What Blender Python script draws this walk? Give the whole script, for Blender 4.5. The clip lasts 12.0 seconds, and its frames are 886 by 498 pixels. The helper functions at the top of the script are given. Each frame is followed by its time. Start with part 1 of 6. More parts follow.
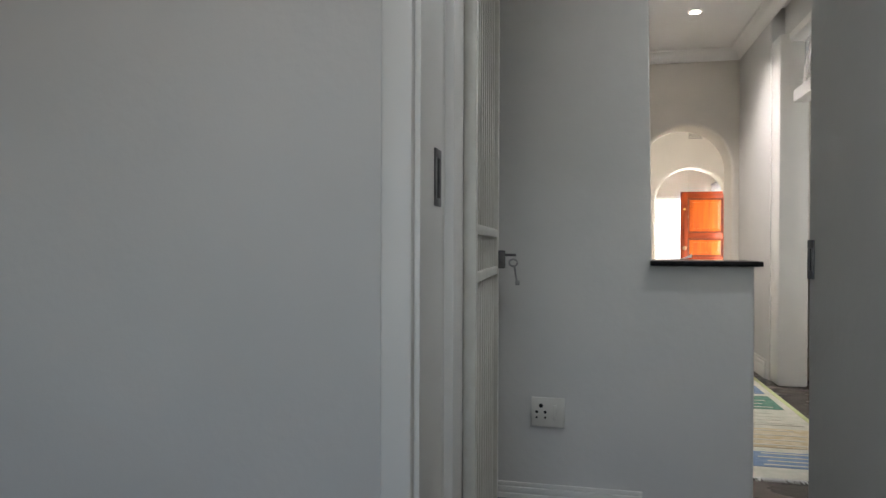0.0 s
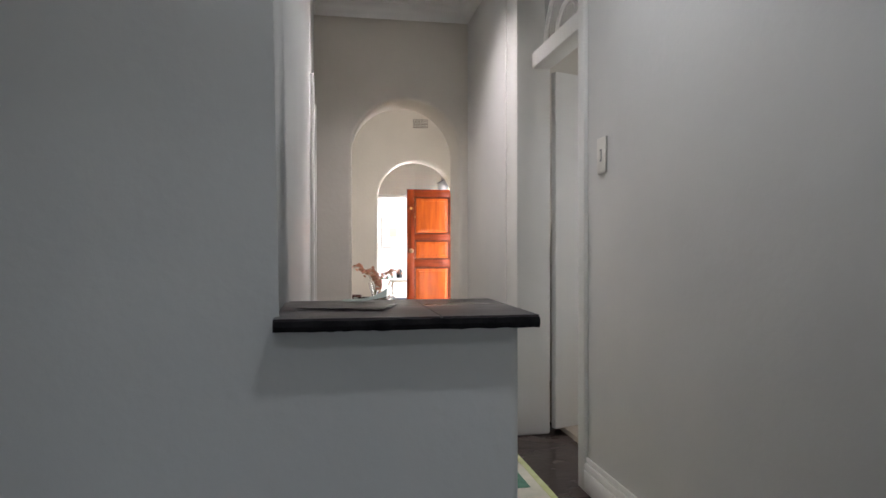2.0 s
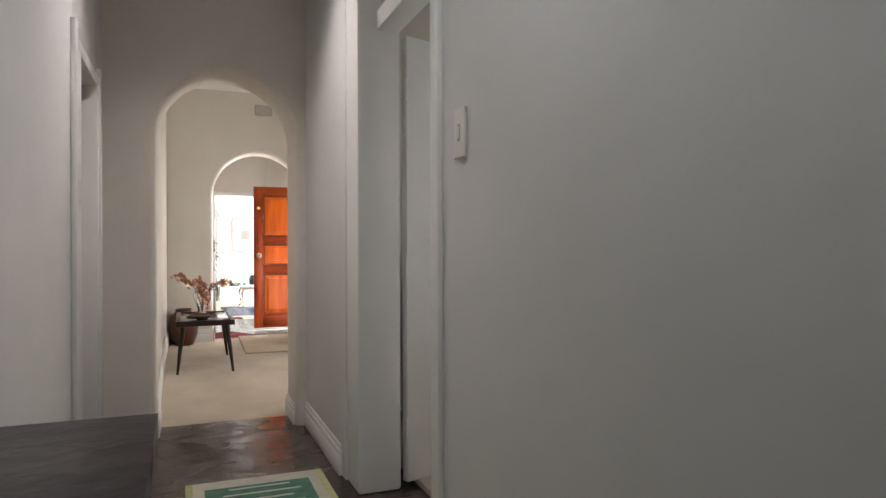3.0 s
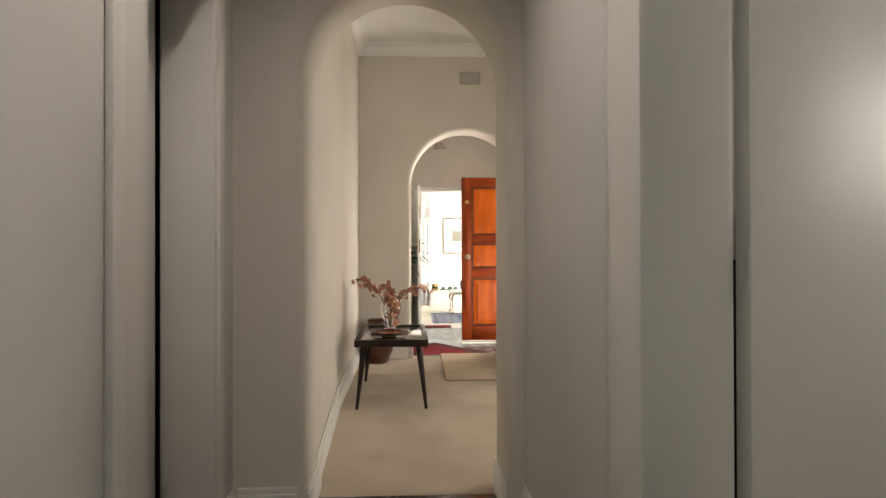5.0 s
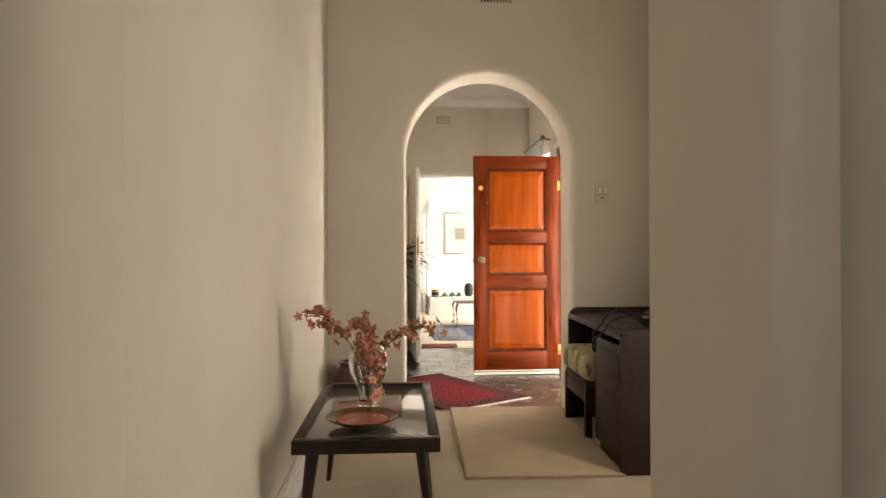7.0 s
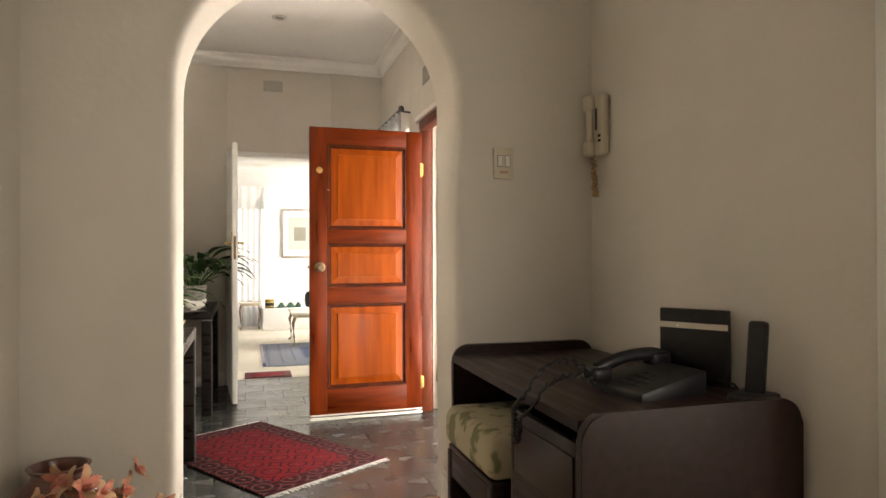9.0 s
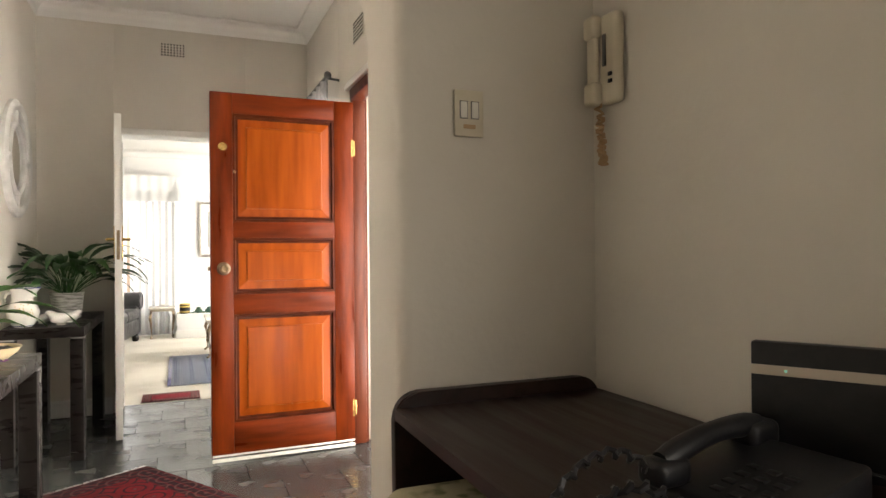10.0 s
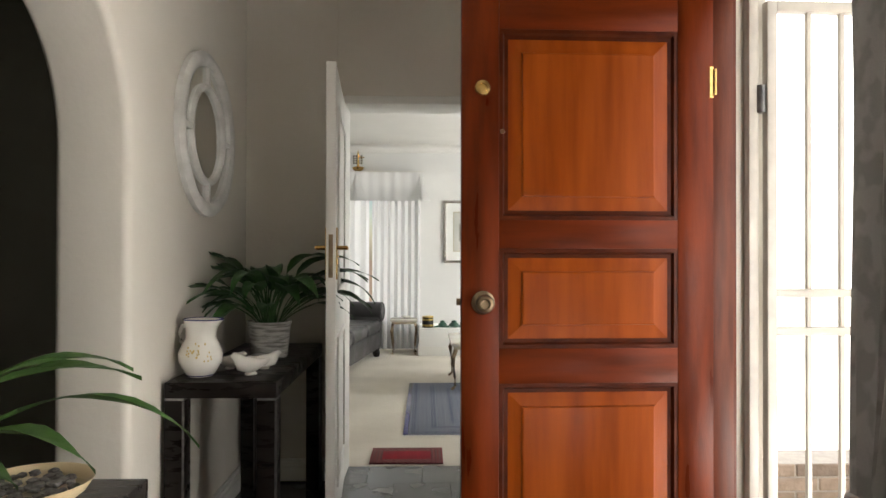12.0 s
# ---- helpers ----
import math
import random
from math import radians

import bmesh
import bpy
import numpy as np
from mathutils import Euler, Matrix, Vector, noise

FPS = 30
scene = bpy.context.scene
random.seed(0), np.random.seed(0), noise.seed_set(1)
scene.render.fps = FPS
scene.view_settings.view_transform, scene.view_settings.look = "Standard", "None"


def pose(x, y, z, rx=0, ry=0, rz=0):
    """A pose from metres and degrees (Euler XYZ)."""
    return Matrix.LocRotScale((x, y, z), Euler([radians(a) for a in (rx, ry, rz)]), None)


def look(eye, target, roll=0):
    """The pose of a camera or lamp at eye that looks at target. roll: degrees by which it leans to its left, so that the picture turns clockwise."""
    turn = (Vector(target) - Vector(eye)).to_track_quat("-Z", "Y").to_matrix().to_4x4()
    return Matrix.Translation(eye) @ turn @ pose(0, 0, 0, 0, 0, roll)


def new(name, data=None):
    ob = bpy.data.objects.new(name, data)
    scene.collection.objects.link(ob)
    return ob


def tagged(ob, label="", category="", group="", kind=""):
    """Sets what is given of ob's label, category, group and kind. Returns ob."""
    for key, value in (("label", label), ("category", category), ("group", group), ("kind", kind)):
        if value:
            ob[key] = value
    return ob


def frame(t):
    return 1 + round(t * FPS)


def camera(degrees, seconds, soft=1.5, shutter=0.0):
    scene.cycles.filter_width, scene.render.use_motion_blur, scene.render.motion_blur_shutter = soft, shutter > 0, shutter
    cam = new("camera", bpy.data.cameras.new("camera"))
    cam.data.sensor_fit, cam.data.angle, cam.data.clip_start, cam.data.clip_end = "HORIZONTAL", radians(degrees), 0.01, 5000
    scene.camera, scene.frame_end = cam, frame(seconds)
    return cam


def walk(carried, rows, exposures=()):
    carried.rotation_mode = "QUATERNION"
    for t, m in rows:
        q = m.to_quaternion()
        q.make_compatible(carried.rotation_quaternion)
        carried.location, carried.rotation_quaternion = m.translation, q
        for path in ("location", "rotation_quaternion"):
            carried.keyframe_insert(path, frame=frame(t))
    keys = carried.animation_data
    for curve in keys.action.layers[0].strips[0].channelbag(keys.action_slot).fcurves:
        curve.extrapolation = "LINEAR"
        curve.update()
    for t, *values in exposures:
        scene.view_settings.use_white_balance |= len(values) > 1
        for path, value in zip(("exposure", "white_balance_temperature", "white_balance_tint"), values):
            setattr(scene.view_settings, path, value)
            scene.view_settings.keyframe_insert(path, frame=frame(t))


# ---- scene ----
cam = camera(68.04, 12.0)
PATH = [
    (0.0, (0.128, 0.376, 1.077), (-0.520, 3.306, 1.066), 0.23),
    (0.5, (0.159, 0.772, 1.093), (-0.290, 3.738, 1.081), -0.16),
    (1.0, (0.192, 1.233, 1.120), (-0.044, 4.223, 1.102), -0.15),
    (1.5, (0.309, 1.690, 1.116), (0.412, 4.688, 1.103), -0.25),
    (2.0, (0.443, 2.051, 1.131), (0.965, 5.005, 1.121), -0.05),
    (2.5, (0.601, 2.430, 1.140), (1.585, 5.264, 1.134), -0.16),
    (2.7, (0.680, 2.576, 1.157), (1.813, 5.354, 1.154), -0.20),
    (4.5, (1.043, 3.878, 1.134), (1.372, 6.859, 1.154), -0.29),
    (5.0, (1.036, 4.343, 1.112), (1.194, 7.339, 1.132), -0.16),
    (5.5, (0.989, 4.850, 1.111), (1.139, 7.846, 1.129), -0.08),
    (6.0, (1.002, 5.387, 1.124), (1.157, 8.383, 1.140), -0.13),
    (6.5, (1.027, 5.872, 1.149), (1.183, 8.868, 1.161), -0.24),
    (8.5, (1.181, 7.388, 1.155), (1.757, 10.332, 1.183), 0.16),
    (9.0, (1.282, 7.768, 1.157), (2.136, 10.644, 1.180), -0.14),
    (9.5, (1.402, 8.169, 1.147), (2.456, 10.978, 1.164), -0.33),
    (10.0, (1.530, 8.573, 1.156), (2.650, 11.356, 1.165), -0.48),
    (10.5, (1.596, 9.023, 1.177), (2.506, 11.882, 1.182), -0.57),
    (11.0, (1.591, 9.504, 1.199), (2.323, 12.413, 1.210), -0.19),
    (11.5, (1.606, 9.954, 1.208), (2.051, 12.921, 1.219), -0.29),
    (12.0, (1.581, 10.327, 1.222), (1.657, 13.326, 1.242), 0.10),
]
walk(cam, [(t, look(eye, target, roll)) for t, eye, target, roll in PATH],
     exposures=[(0.0, 1.75, 6300, 12), (1.0, 1.65, 6100, 11), (2.0, 1.22, 6050, 14), (2.7, 1.0, 6200, 14), (4.5, 0.72, 6550, 12), (5.5, 0.58, 7500, 12), (6.5, 0.55, 7800, 12),
                (8.5, 0.35, 7300, 12), (9.5, 0.46, 6950, 11), (10.5, 0.36, 6600, 10), (11.0, 0.05, 6500, 10), (11.5, -0.45, 6600, 9), (12.0, -0.6, 6450, 8)])

# ---- light ----
world = bpy.data.worlds.new("sky")
scene.world = world
world.use_nodes = True
wn = world.node_tree.nodes
sky = wn.new("ShaderNodeTexSky")
sky.sky_type, sky.sun_disc = "NISHITA", False
sky.sun_elevation, sky.sun_rotation = radians(39), radians(-69)
world.node_tree.links.new(sky.outputs["Color"], wn["Background"].inputs["Color"])
wn["Background"].inputs["Strength"].default_value = 0.15


def lamp(name, kind, energy, m, color=(1, 1, 1), **size):
    data = bpy.data.lights.new(name, kind)
    data.energy, data.color = energy, color
    if kind == "AREA":
        data.shape, data.size, data.size_y = "RECTANGLE", size["sx"], size["sy"]
    if kind == "SUN":
        data.angle = radians(0.6)
    if kind == "SPOT":
        data.spot_size, data.spot_blend, data.shadow_soft_size = radians(size["cone"]), 1.0, 0.05
    ob = new(name, data)
    ob.matrix_world = m
    return ob


# the sun stands beyond the front of the house, to the left of the walk
lamp("sun", "SUN", 5.0, look((-8, 3, 7), (0, 0, 0)), (1, 0.95, 0.87))
# daylight in the openings
lamp("foyer_window_daylight", "AREA", 85, look((2.88, 10.80, 0.95), (0.9, 12.5, 2.5)), (1, 0.95, 0.90), sx=0.66, sy=1.5)
lamp("front_door_daylight", "AREA", 30, look((3.25, 11.78, 0.20), (1.6, 12.2, 2.9)), (1, 0.94, 0.88), sx=0.80, sy=0.5)
lamp("foyer_far_window_daylight", "AREA", 9, look((2.70, 13.20, 1.60), (0.6, 13.2, 1.9)), (1, 0.97, 0.93), sx=0.76, sy=1.0)
lamp("lounge_window_daylight", "AREA", 26, look((0.75, 18.86, 1.25), (1.6, 15.0, 0.8)), (1, 0.99, 0.97), sx=1.3, sy=1.7)
# added fill from the lounge's right side, where no window is known
lamp("lounge_side_fill", "AREA", 140, look((4.7, 16.6, 1.45), (1.0, 16.4, 0.6)), (1, 0.98, 0.95), sx=1.8, sy=1.5)
lamp("hall_side_daylight", "AREA", 18, look((2.78, 7.80, 1.35), (0.6, 7.9, 0.9)), (1, 0.95, 0.89), sx=0.5, sy=1.7)
lamp("bedroom_window_daylight", "AREA", 5, look((-0.6, -2.7, 1.5), (0.0, 2.0, 1.2)), (0.90, 0.96, 1.0), sx=1.6, sy=1.2)
# added lamp that brightens the side room; its window is unseen
lamp("side_room_fill", "AREA", 5, look((3.7, 5.4, 1.7), (1.6, 5.3, 1.2)), (1, 0.98, 0.95), sx=0.4, sy=0.5)
lamp("bedroom_ceiling_light_glow", "SPOT", 17, look((0.25, 0.23, 2.86), (0.25, 0.23, 0)), (0.90, 0.96, 1.0), cone=150)
lamp("vestibule_downlight_glow", "SPOT", 10, look((1.0, 2.2, 2.86), (1.0, 2.2, 0)), (0.92, 0.97, 1.0), cone=135)
lamp("downlight_glow", "SPOT", 34, look((0.94, 5.83, 2.86), (0.94, 5.83, 0)), (1, 0.90, 0.86), cone=124)
# unseen lamp added to brighten the near passage, spaced like its neighbours
lamp("unseen_downlight_glow", "SPOT", 18, look((0.96, 4.0, 2.86), (0.96, 4.0, 0)), (0.97, 0.97, 0.96), cone=150)

# ---- materials ----


def material(name, color, rough=0.6, metal=0.0, second=None, scale=6.0, detail=6.0, bump=0.0, bump_scale=None,
             stretch=(1, 1, 1), mix=(0.35, 0.65), coat=0.0, emit=0.0, transmission=0.0, rough_var=0.0, vary=0.0, sheen=0.0,
             subsurface=0.0, spec=0.5):
    """Principled surface with a large and a fine noise between two colours, and bump."""
    m = bpy.data.materials.new(name)
    m.use_nodes = True
    nodes, links = m.node_tree.nodes, m.node_tree.links
    b = nodes["Principled BSDF"]
    b.inputs["Base Color"].default_value = (*color, 1)
    b.inputs["Roughness"].default_value = rough
    b.inputs["Metallic"].default_value = metal
    b.inputs["Coat Weight"].default_value = coat
    b.inputs["Coat Roughness"].default_value = 0.15
    b.inputs["Specular IOR Level"].default_value = spec
    b.inputs["Transmission Weight"].default_value = transmission
    b.inputs["Sheen Weight"].default_value = sheen
    if emit:
        b.inputs["Emission Color"].default_value = (*color, 1)
        b.inputs["Emission Strength"].default_value = emit
    if second or bump or rough_var:
        tc = nodes.new("ShaderNodeTexCoord")
        mp = nodes.new("ShaderNodeMapping")
        mp.inputs["Scale"].default_value = stretch
        links.new(tc.outputs["Object"], mp.inputs["Vector"])
        big = nodes.new("ShaderNodeTexNoise")
        big.inputs["Scale"].default_value, big.inputs["Detail"].default_value = scale, detail
        links.new(mp.outputs["Vector"], big.inputs["Vector"])
        ramp = nodes.new("ShaderNodeMapRange")
        ramp.inputs["From Min"].default_value, ramp.inputs["From Max"].default_value = mix
        links.new(big.outputs["Fac"], ramp.inputs["Value"])
        if second:
            mx = nodes.new("ShaderNodeMix")
            mx.data_type = "RGBA"
            mx.inputs[6].default_value, mx.inputs[7].default_value = (*color, 1), (*second, 1)
            links.new(ramp.outputs["Result"], mx.inputs[0])
            out = mx.outputs[2]
            if vary:
                info = nodes.new("ShaderNodeObjectInfo")
                hsv = nodes.new("ShaderNodeHueSaturation")
                rng = nodes.new("ShaderNodeMapRange")
                rng.inputs["To Min"].default_value, rng.inputs["To Max"].default_value = 1 - vary, 1 + vary
                links.new(info.outputs["Random"], rng.inputs["Value"])
                links.new(rng.outputs["Result"], hsv.inputs["Value"])
                links.new(out, hsv.inputs["Color"])
                out = hsv.outputs["Color"]
            links.new(out, b.inputs["Base Color"])
        if rough_var:
            rr = nodes.new("ShaderNodeMapRange")
            rr.inputs["To Min"].default_value, rr.inputs["To Max"].default_value = max(0.03, rough - rough_var), min(1, rough + rough_var)
            links.new(ramp.outputs["Result"], rr.inputs["Value"])
            links.new(rr.outputs["Result"], b.inputs["Roughness"])
        if bump:
            fine = nodes.new("ShaderNodeTexNoise")
            fine.inputs["Scale"].default_value, fine.inputs["Detail"].default_value = bump_scale or scale * 8, 5
            links.new(mp.outputs["Vector"], fine.inputs["Vector"])
            bp = nodes.new("ShaderNodeBump")
            bp.inputs["Strength"].default_value, bp.inputs["Distance"].default_value = bump, 0.01
            links.new(fine.outputs["Fac"], bp.inputs["Height"])
            links.new(bp.outputs["Normal"], b.inputs["Normal"])
    return m


M = {}
M["plaster"] = material("plaster", (0.66, 0.62, 0.55), 0.62, second=(0.60, 0.565, 0.50), scale=1.3, bump=0.12, bump_scale=35, rough_var=0.06)
M["plaster_grey"] = material("plaster_grey", (0.66, 0.65, 0.62), 0.55, second=(0.60, 0.595, 0.57), scale=1.1, bump=0.12, bump_scale=30, rough_var=0.06)
M["ceiling"] = material("ceiling_paint", (0.82, 0.81, 0.78), 0.8, second=(0.78, 0.77, 0.74), scale=2, bump=0.05, bump_scale=60)
M["lounge_wall"] = material("lounge_wall", (0.78, 0.78, 0.76), 0.7, second=(0.74, 0.74, 0.73), scale=2, bump=0.05, bump_scale=40)
M["white"] = material("white_gloss_paint", (0.76, 0.75, 0.71), 0.38, second=(0.735, 0.725, 0.685), scale=2, bump=0.06, bump_scale=25, rough_var=0.08)
M["gate"] = material("cream_gate_paint", (0.74, 0.73, 0.66), 0.35, second=(0.66, 0.64, 0.57), scale=9, bump=0.08)
M["outer_gate"] = material("stone_gate_paint", (0.44, 0.41, 0.36), 0.4, second=(0.37, 0.34, 0.30), scale=12)
M["carpet"] = material("beige_carpet", (0.52, 0.43, 0.31), 0.95, second=(0.40, 0.32, 0.22), scale=3.2, bump=0.7, bump_scale=420, sheen=0.3)
M["mat"] = material("tan_mat", (0.50, 0.39, 0.26), 0.95, second=(0.42, 0.32, 0.21), scale=5, bump=0.5, bump_scale=500, sheen=0.2)
M["mat_edge"] = material("mat_binding", (0.30, 0.22, 0.14), 0.9, second=(0.24, 0.17, 0.1), scale=30)
M["lounge_carpet"] = material("cream_carpet", (0.66, 0.61, 0.51), 0.95, second=(0.54, 0.49, 0.40), scale=1.8, bump=0.6, bump_scale=400, sheen=0.3)
M["dark_floor"] = material("dark_polished_floor", (0.026, 0.018, 0.015), 0.26, second=(0.055, 0.038, 0.031), scale=5, bump=0.1, bump_scale=30, rough_var=0.1, stretch=(1, 1.6, 1), spec=0.4)
M["slate"] = material("slate", (0.034, 0.039, 0.038), 0.24, second=(0.058, 0.055, 0.050), scale=4, bump=0.16, bump_scale=9, spec=0.4, rough_var=0.1, vary=0.22)
M["grout"] = material("grout", (0.030, 0.028, 0.027), 0.85, second=(0.055, 0.05, 0.047), scale=20, bump=0.2)
M["door_wood"] = material("red_brown_wood", (0.050, 0.0062, 0.001), 0.36, second=(0.175, 0.026, 0.0025), scale=2.2, stretch=(7, 7, 0.9), bump=0.05, bump_scale=30, spec=0.16, rough_var=0.12, mix=(0.28, 0.68), detail=12)
M["rail_wood"] = material("red_brown_rail_wood", (0.050, 0.0062, 0.001), 0.36, second=(0.175, 0.026, 0.0025), scale=2.2, stretch=(0.9, 7, 7), bump=0.05, bump_scale=30, spec=0.16, rough_var=0.12, mix=(0.28, 0.68), detail=12)
M["moulding_wood"] = material("dark_moulding_wood", (0.040, 0.006, 0.001), 0.42, second=(0.085, 0.014, 0.002), scale=9, bump=0.05, spec=0.16)
M["panel_wood"] = material("orange_panel_wood", (0.17, 0.026, 0.0015), 0.36, second=(0.36, 0.075, 0.004), scale=2.2, stretch=(8, 8, 0.7), bump=0.05, bump_scale=30, spec=0.18, rough_var=0.1, mix=(0.22, 0.78), detail=13)
M["frame_wood"] = material("dark_red_frame_wood", (0.065, 0.013, 0.005), 0.42, second=(0.11, 0.024, 0.008), scale=6, stretch=(7, 7, 0.6), bump=0.06, spec=0.25)
M["black_wood"] = material("black_brown_veneer", (0.0062, 0.0045, 0.004), 0.30, second=(0.010, 0.0072, 0.006), scale=6, stretch=(1, 5, 5), bump=0.04, spec=0.18, rough_var=0.06)
M["bureau_wood"] = material("dark_mahogany", (0.013, 0.006, 0.0048), 0.38, second=(0.024, 0.0105, 0.008), scale=4, stretch=(9, 0.6, 9), bump=0.05, spec=0.28, rough_var=0.06)
M["table_wood"] = material("ebonised_wood", (0.011, 0.0075, 0.006), 0.36, second=(0.024, 0.014, 0.010), scale=8, stretch=(5, 1, 5), bump=0.05, spec=0.3, rough_var=0.08)
M["counter"] = material("dark_slate_counter", (0.010, 0.007, 0.008), 0.34, second=(0.022, 0.016, 0.017), scale=3, bump=0.22, bump_scale=22, rough_var=0.1, spec=0.28)
M["counter_edge"] = material("broken_slate_edge", (0.007, 0.006, 0.007), 0.75, spec=0.15, second=(0.018, 0.016, 0.017), scale=25, bump=0.4, bump_scale=60)
M["brass"] = material("worn_brass", (0.72, 0.49, 0.18), 0.25, 1.0, second=(0.55, 0.36, 0.13), scale=20)
M["bronze"] = material("antique_bronze", (0.20, 0.15, 0.10), 0.35, 1.0, second=(0.32, 0.24, 0.15), scale=25)
M["steel"] = material("dull_steel", (0.42, 0.42, 0.41), 0.38, 1.0, second=(0.30, 0.30, 0.30), scale=30)
M["dark_steel"] = material("dark_steel", (0.10, 0.10, 0.105), 0.42, 0.9, second=(0.17, 0.165, 0.16), scale=30)
M["black_hole"] = material("dark_recess", (0.012, 0.012, 0.012), 0.8)
M["plastic_white"] = material("white_plastic", (0.74, 0.72, 0.66), 0.35, second=(0.68, 0.66, 0.60), scale=10)
M["plastic_old"] = material("yellowed_plastic", (0.62, 0.57, 0.45), 0.38, second=(0.56, 0.50, 0.38), scale=8)
M["cord"] = material("tan_cord", (0.45, 0.30, 0.16), 0.5, second=(0.38, 0.24, 0.12), scale=40)
M["plastic_black"] = material("black_plastic", (0.007, 0.007, 0.008), 0.38, second=(0.012, 0.012, 0.014), scale=40, bump=0.05, spec=0.35)
M["silver"] = material("silver_strip", (0.62, 0.56, 0.47), 0.3, 0.6)
M["led"] = material("green_led", (0.35, 0.9, 0.65), 0.4, emit=0.5)
M["cushion"] = material("green_cream_damask", (0.40, 0.35, 0.23), 0.85, second=(0.15, 0.15, 0.07), scale=13, detail=2, bump=0.25, bump_scale=220, mix=(0.50, 0.58))
M["curtain"] = material("grey_silver_damask", (0.50, 0.485, 0.47), 0.5, second=(0.33, 0.315, 0.30), scale=34, detail=1.5, bump=0.2, bump_scale=300, mix=(0.47, 0.57), sheen=0.4, stretch=(1, 1, 0.55))
M["lace"] = material("grey_lace", (0.55, 0.53, 0.52), 0.8, second=(0.30, 0.29, 0.30), scale=30, detail=2, mix=(0.47, 0.53), bump=0.3, bump_scale=200)
M["tassel"] = material("gold_tassel", (0.38, 0.33, 0.20), 0.7, second=(0.25, 0.21, 0.13), scale=60, stretch=(6, 6, 0.3), bump=0.5)
M["white_cloth"] = material("white_curtain_cloth", (0.82, 0.82, 0.81), 0.8, second=(0.76, 0.76, 0.76), scale=3, bump=0.1, bump_scale=300, sheen=0.2)
M["leather"] = material("black_leather", (0.030, 0.029, 0.031), 0.38, second=(0.05, 0.048, 0.05), scale=8, bump=0.3, bump_scale=120, rough_var=0.08)
M["leaf"] = material("leaf", (0.015, 0.045, 0.012), 0.42, spec=0.3, second=(0.035, 0.085, 0.022), scale=25, bump=0.1, bump_scale=60, vary=0.25)
M["leaf_light"] = material("leaf_light", (0.05, 0.11, 0.022), 0.45, spec=0.3, second=(0.035, 0.085, 0.02), scale=25, bump=0.1, vary=0.2)
M["flower"] = material("dusty_pink_petal", (0.50, 0.17, 0.12), 0.6, second=(0.46, 0.30, 0.17), scale=40, mix=(0.45, 0.62), vary=0.2)
M["stem"] = material("stem", (0.16, 0.14, 0.05), 0.6, second=(0.12, 0.08, 0.03), scale=30)
M["ceramic"] = material("glazed_white_ceramic", (0.78, 0.76, 0.70), 0.18, second=(0.72, 0.70, 0.64), scale=12, coat=0.4)
M["blue_band"] = material("blue_glaze", (0.05, 0.05, 0.16), 0.2)
M["yellow_paint"] = material("yellow_glaze", (0.62, 0.42, 0.08), 0.3, second=(0.45, 0.35, 0.10), scale=40)
M["cream_bowl"] = material("cream_bowl", (0.60, 0.50, 0.32), 0.3, second=(0.50, 0.40, 0.24), scale=14)
M["soil"] = material("dark_pebbles", (0.06, 0.055, 0.05), 0.6, second=(0.18, 0.17, 0.16), scale=60, bump=0.8, bump_scale=80)
M["basket"] = material("white_wicker", (0.50, 0.48, 0.44), 0.75, second=(0.20, 0.19, 0.17), scale=12, stretch=(1, 1, 8), bump=0.6, bump_scale=60, mix=(0.45, 0.6))
M["terracotta"] = material("brown_glazed_pot", (0.055, 0.016, 0.010), 0.3, second=(0.09, 0.028, 0.015), scale=8, bump=0.1, coat=0.2)
M["box_wood"] = material("red_brown_box", (0.20, 0.065, 0.028), 0.4, second=(0.12, 0.04, 0.02), scale=9, stretch=(4, 1, 4))
M["paper"] = material("white_paper", (0.80, 0.80, 0.77), 0.7, second=(0.75, 0.76, 0.73), scale=5)
M["green_paper"] = material("pale_green_paper", (0.34, 0.39, 0.35), 0.65, second=(0.40, 0.44, 0.40), scale=5)
M["book_dark"] = material("dark_book_cover", (0.05, 0.05, 0.06), 0.3, second=(0.16, 0.06, 0.04), scale=12)
M["red_glaze"] = material("red_plate_glaze", (0.42, 0.03, 0.03), 0.2, second=(0.30, 0.02, 0.02), scale=15, coat=0.3)
M["olive_glaze"] = material("olive_plate_rim", (0.045, 0.032, 0.014), 0.22, second=(0.11, 0.075, 0.028), scale=18, coat=0.3)
M["mirror_frame"] = material("whitewashed_frame", (0.70, 0.69, 0.66), 0.55, second=(0.54, 0.53, 0.50), scale=10, bump=0.15, bump_scale=60)
M["marble"] = material("pale_marble", (0.74, 0.70, 0.62), 0.2, second=(0.60, 0.55, 0.47), scale=6)
M["gilt"] = material("pale_gilt", (0.55, 0.50, 0.38), 0.35, 0.6, second=(0.42, 0.37, 0.26), scale=20)
M["green_art"] = material("olive_green_print", (0.50, 0.51, 0.46), 0.7, second=(0.58, 0.58, 0.53), scale=4)
M["tin_gold"] = material("gold_tin", (0.60, 0.45, 0.14), 0.3, 0.7, second=(0.4, 0.28, 0.08), scale=15)
M["dark_green"] = material("dark_green_glaze", (0.02, 0.07, 0.045), 0.3, second=(0.04, 0.10, 0.06), scale=20)
# self-lit white: the outdoor glare is put into the material as emission
M["glowing_white"] = material("backdrop_glow", (1.0, 0.985, 0.96), 0.9, emit=2.6)
M["exterior"] = material("white_exterior_plaster", (0.80, 0.78, 0.74), 0.8, second=(0.74, 0.72, 0.68), scale=2, bump=0.2, bump_scale=50)
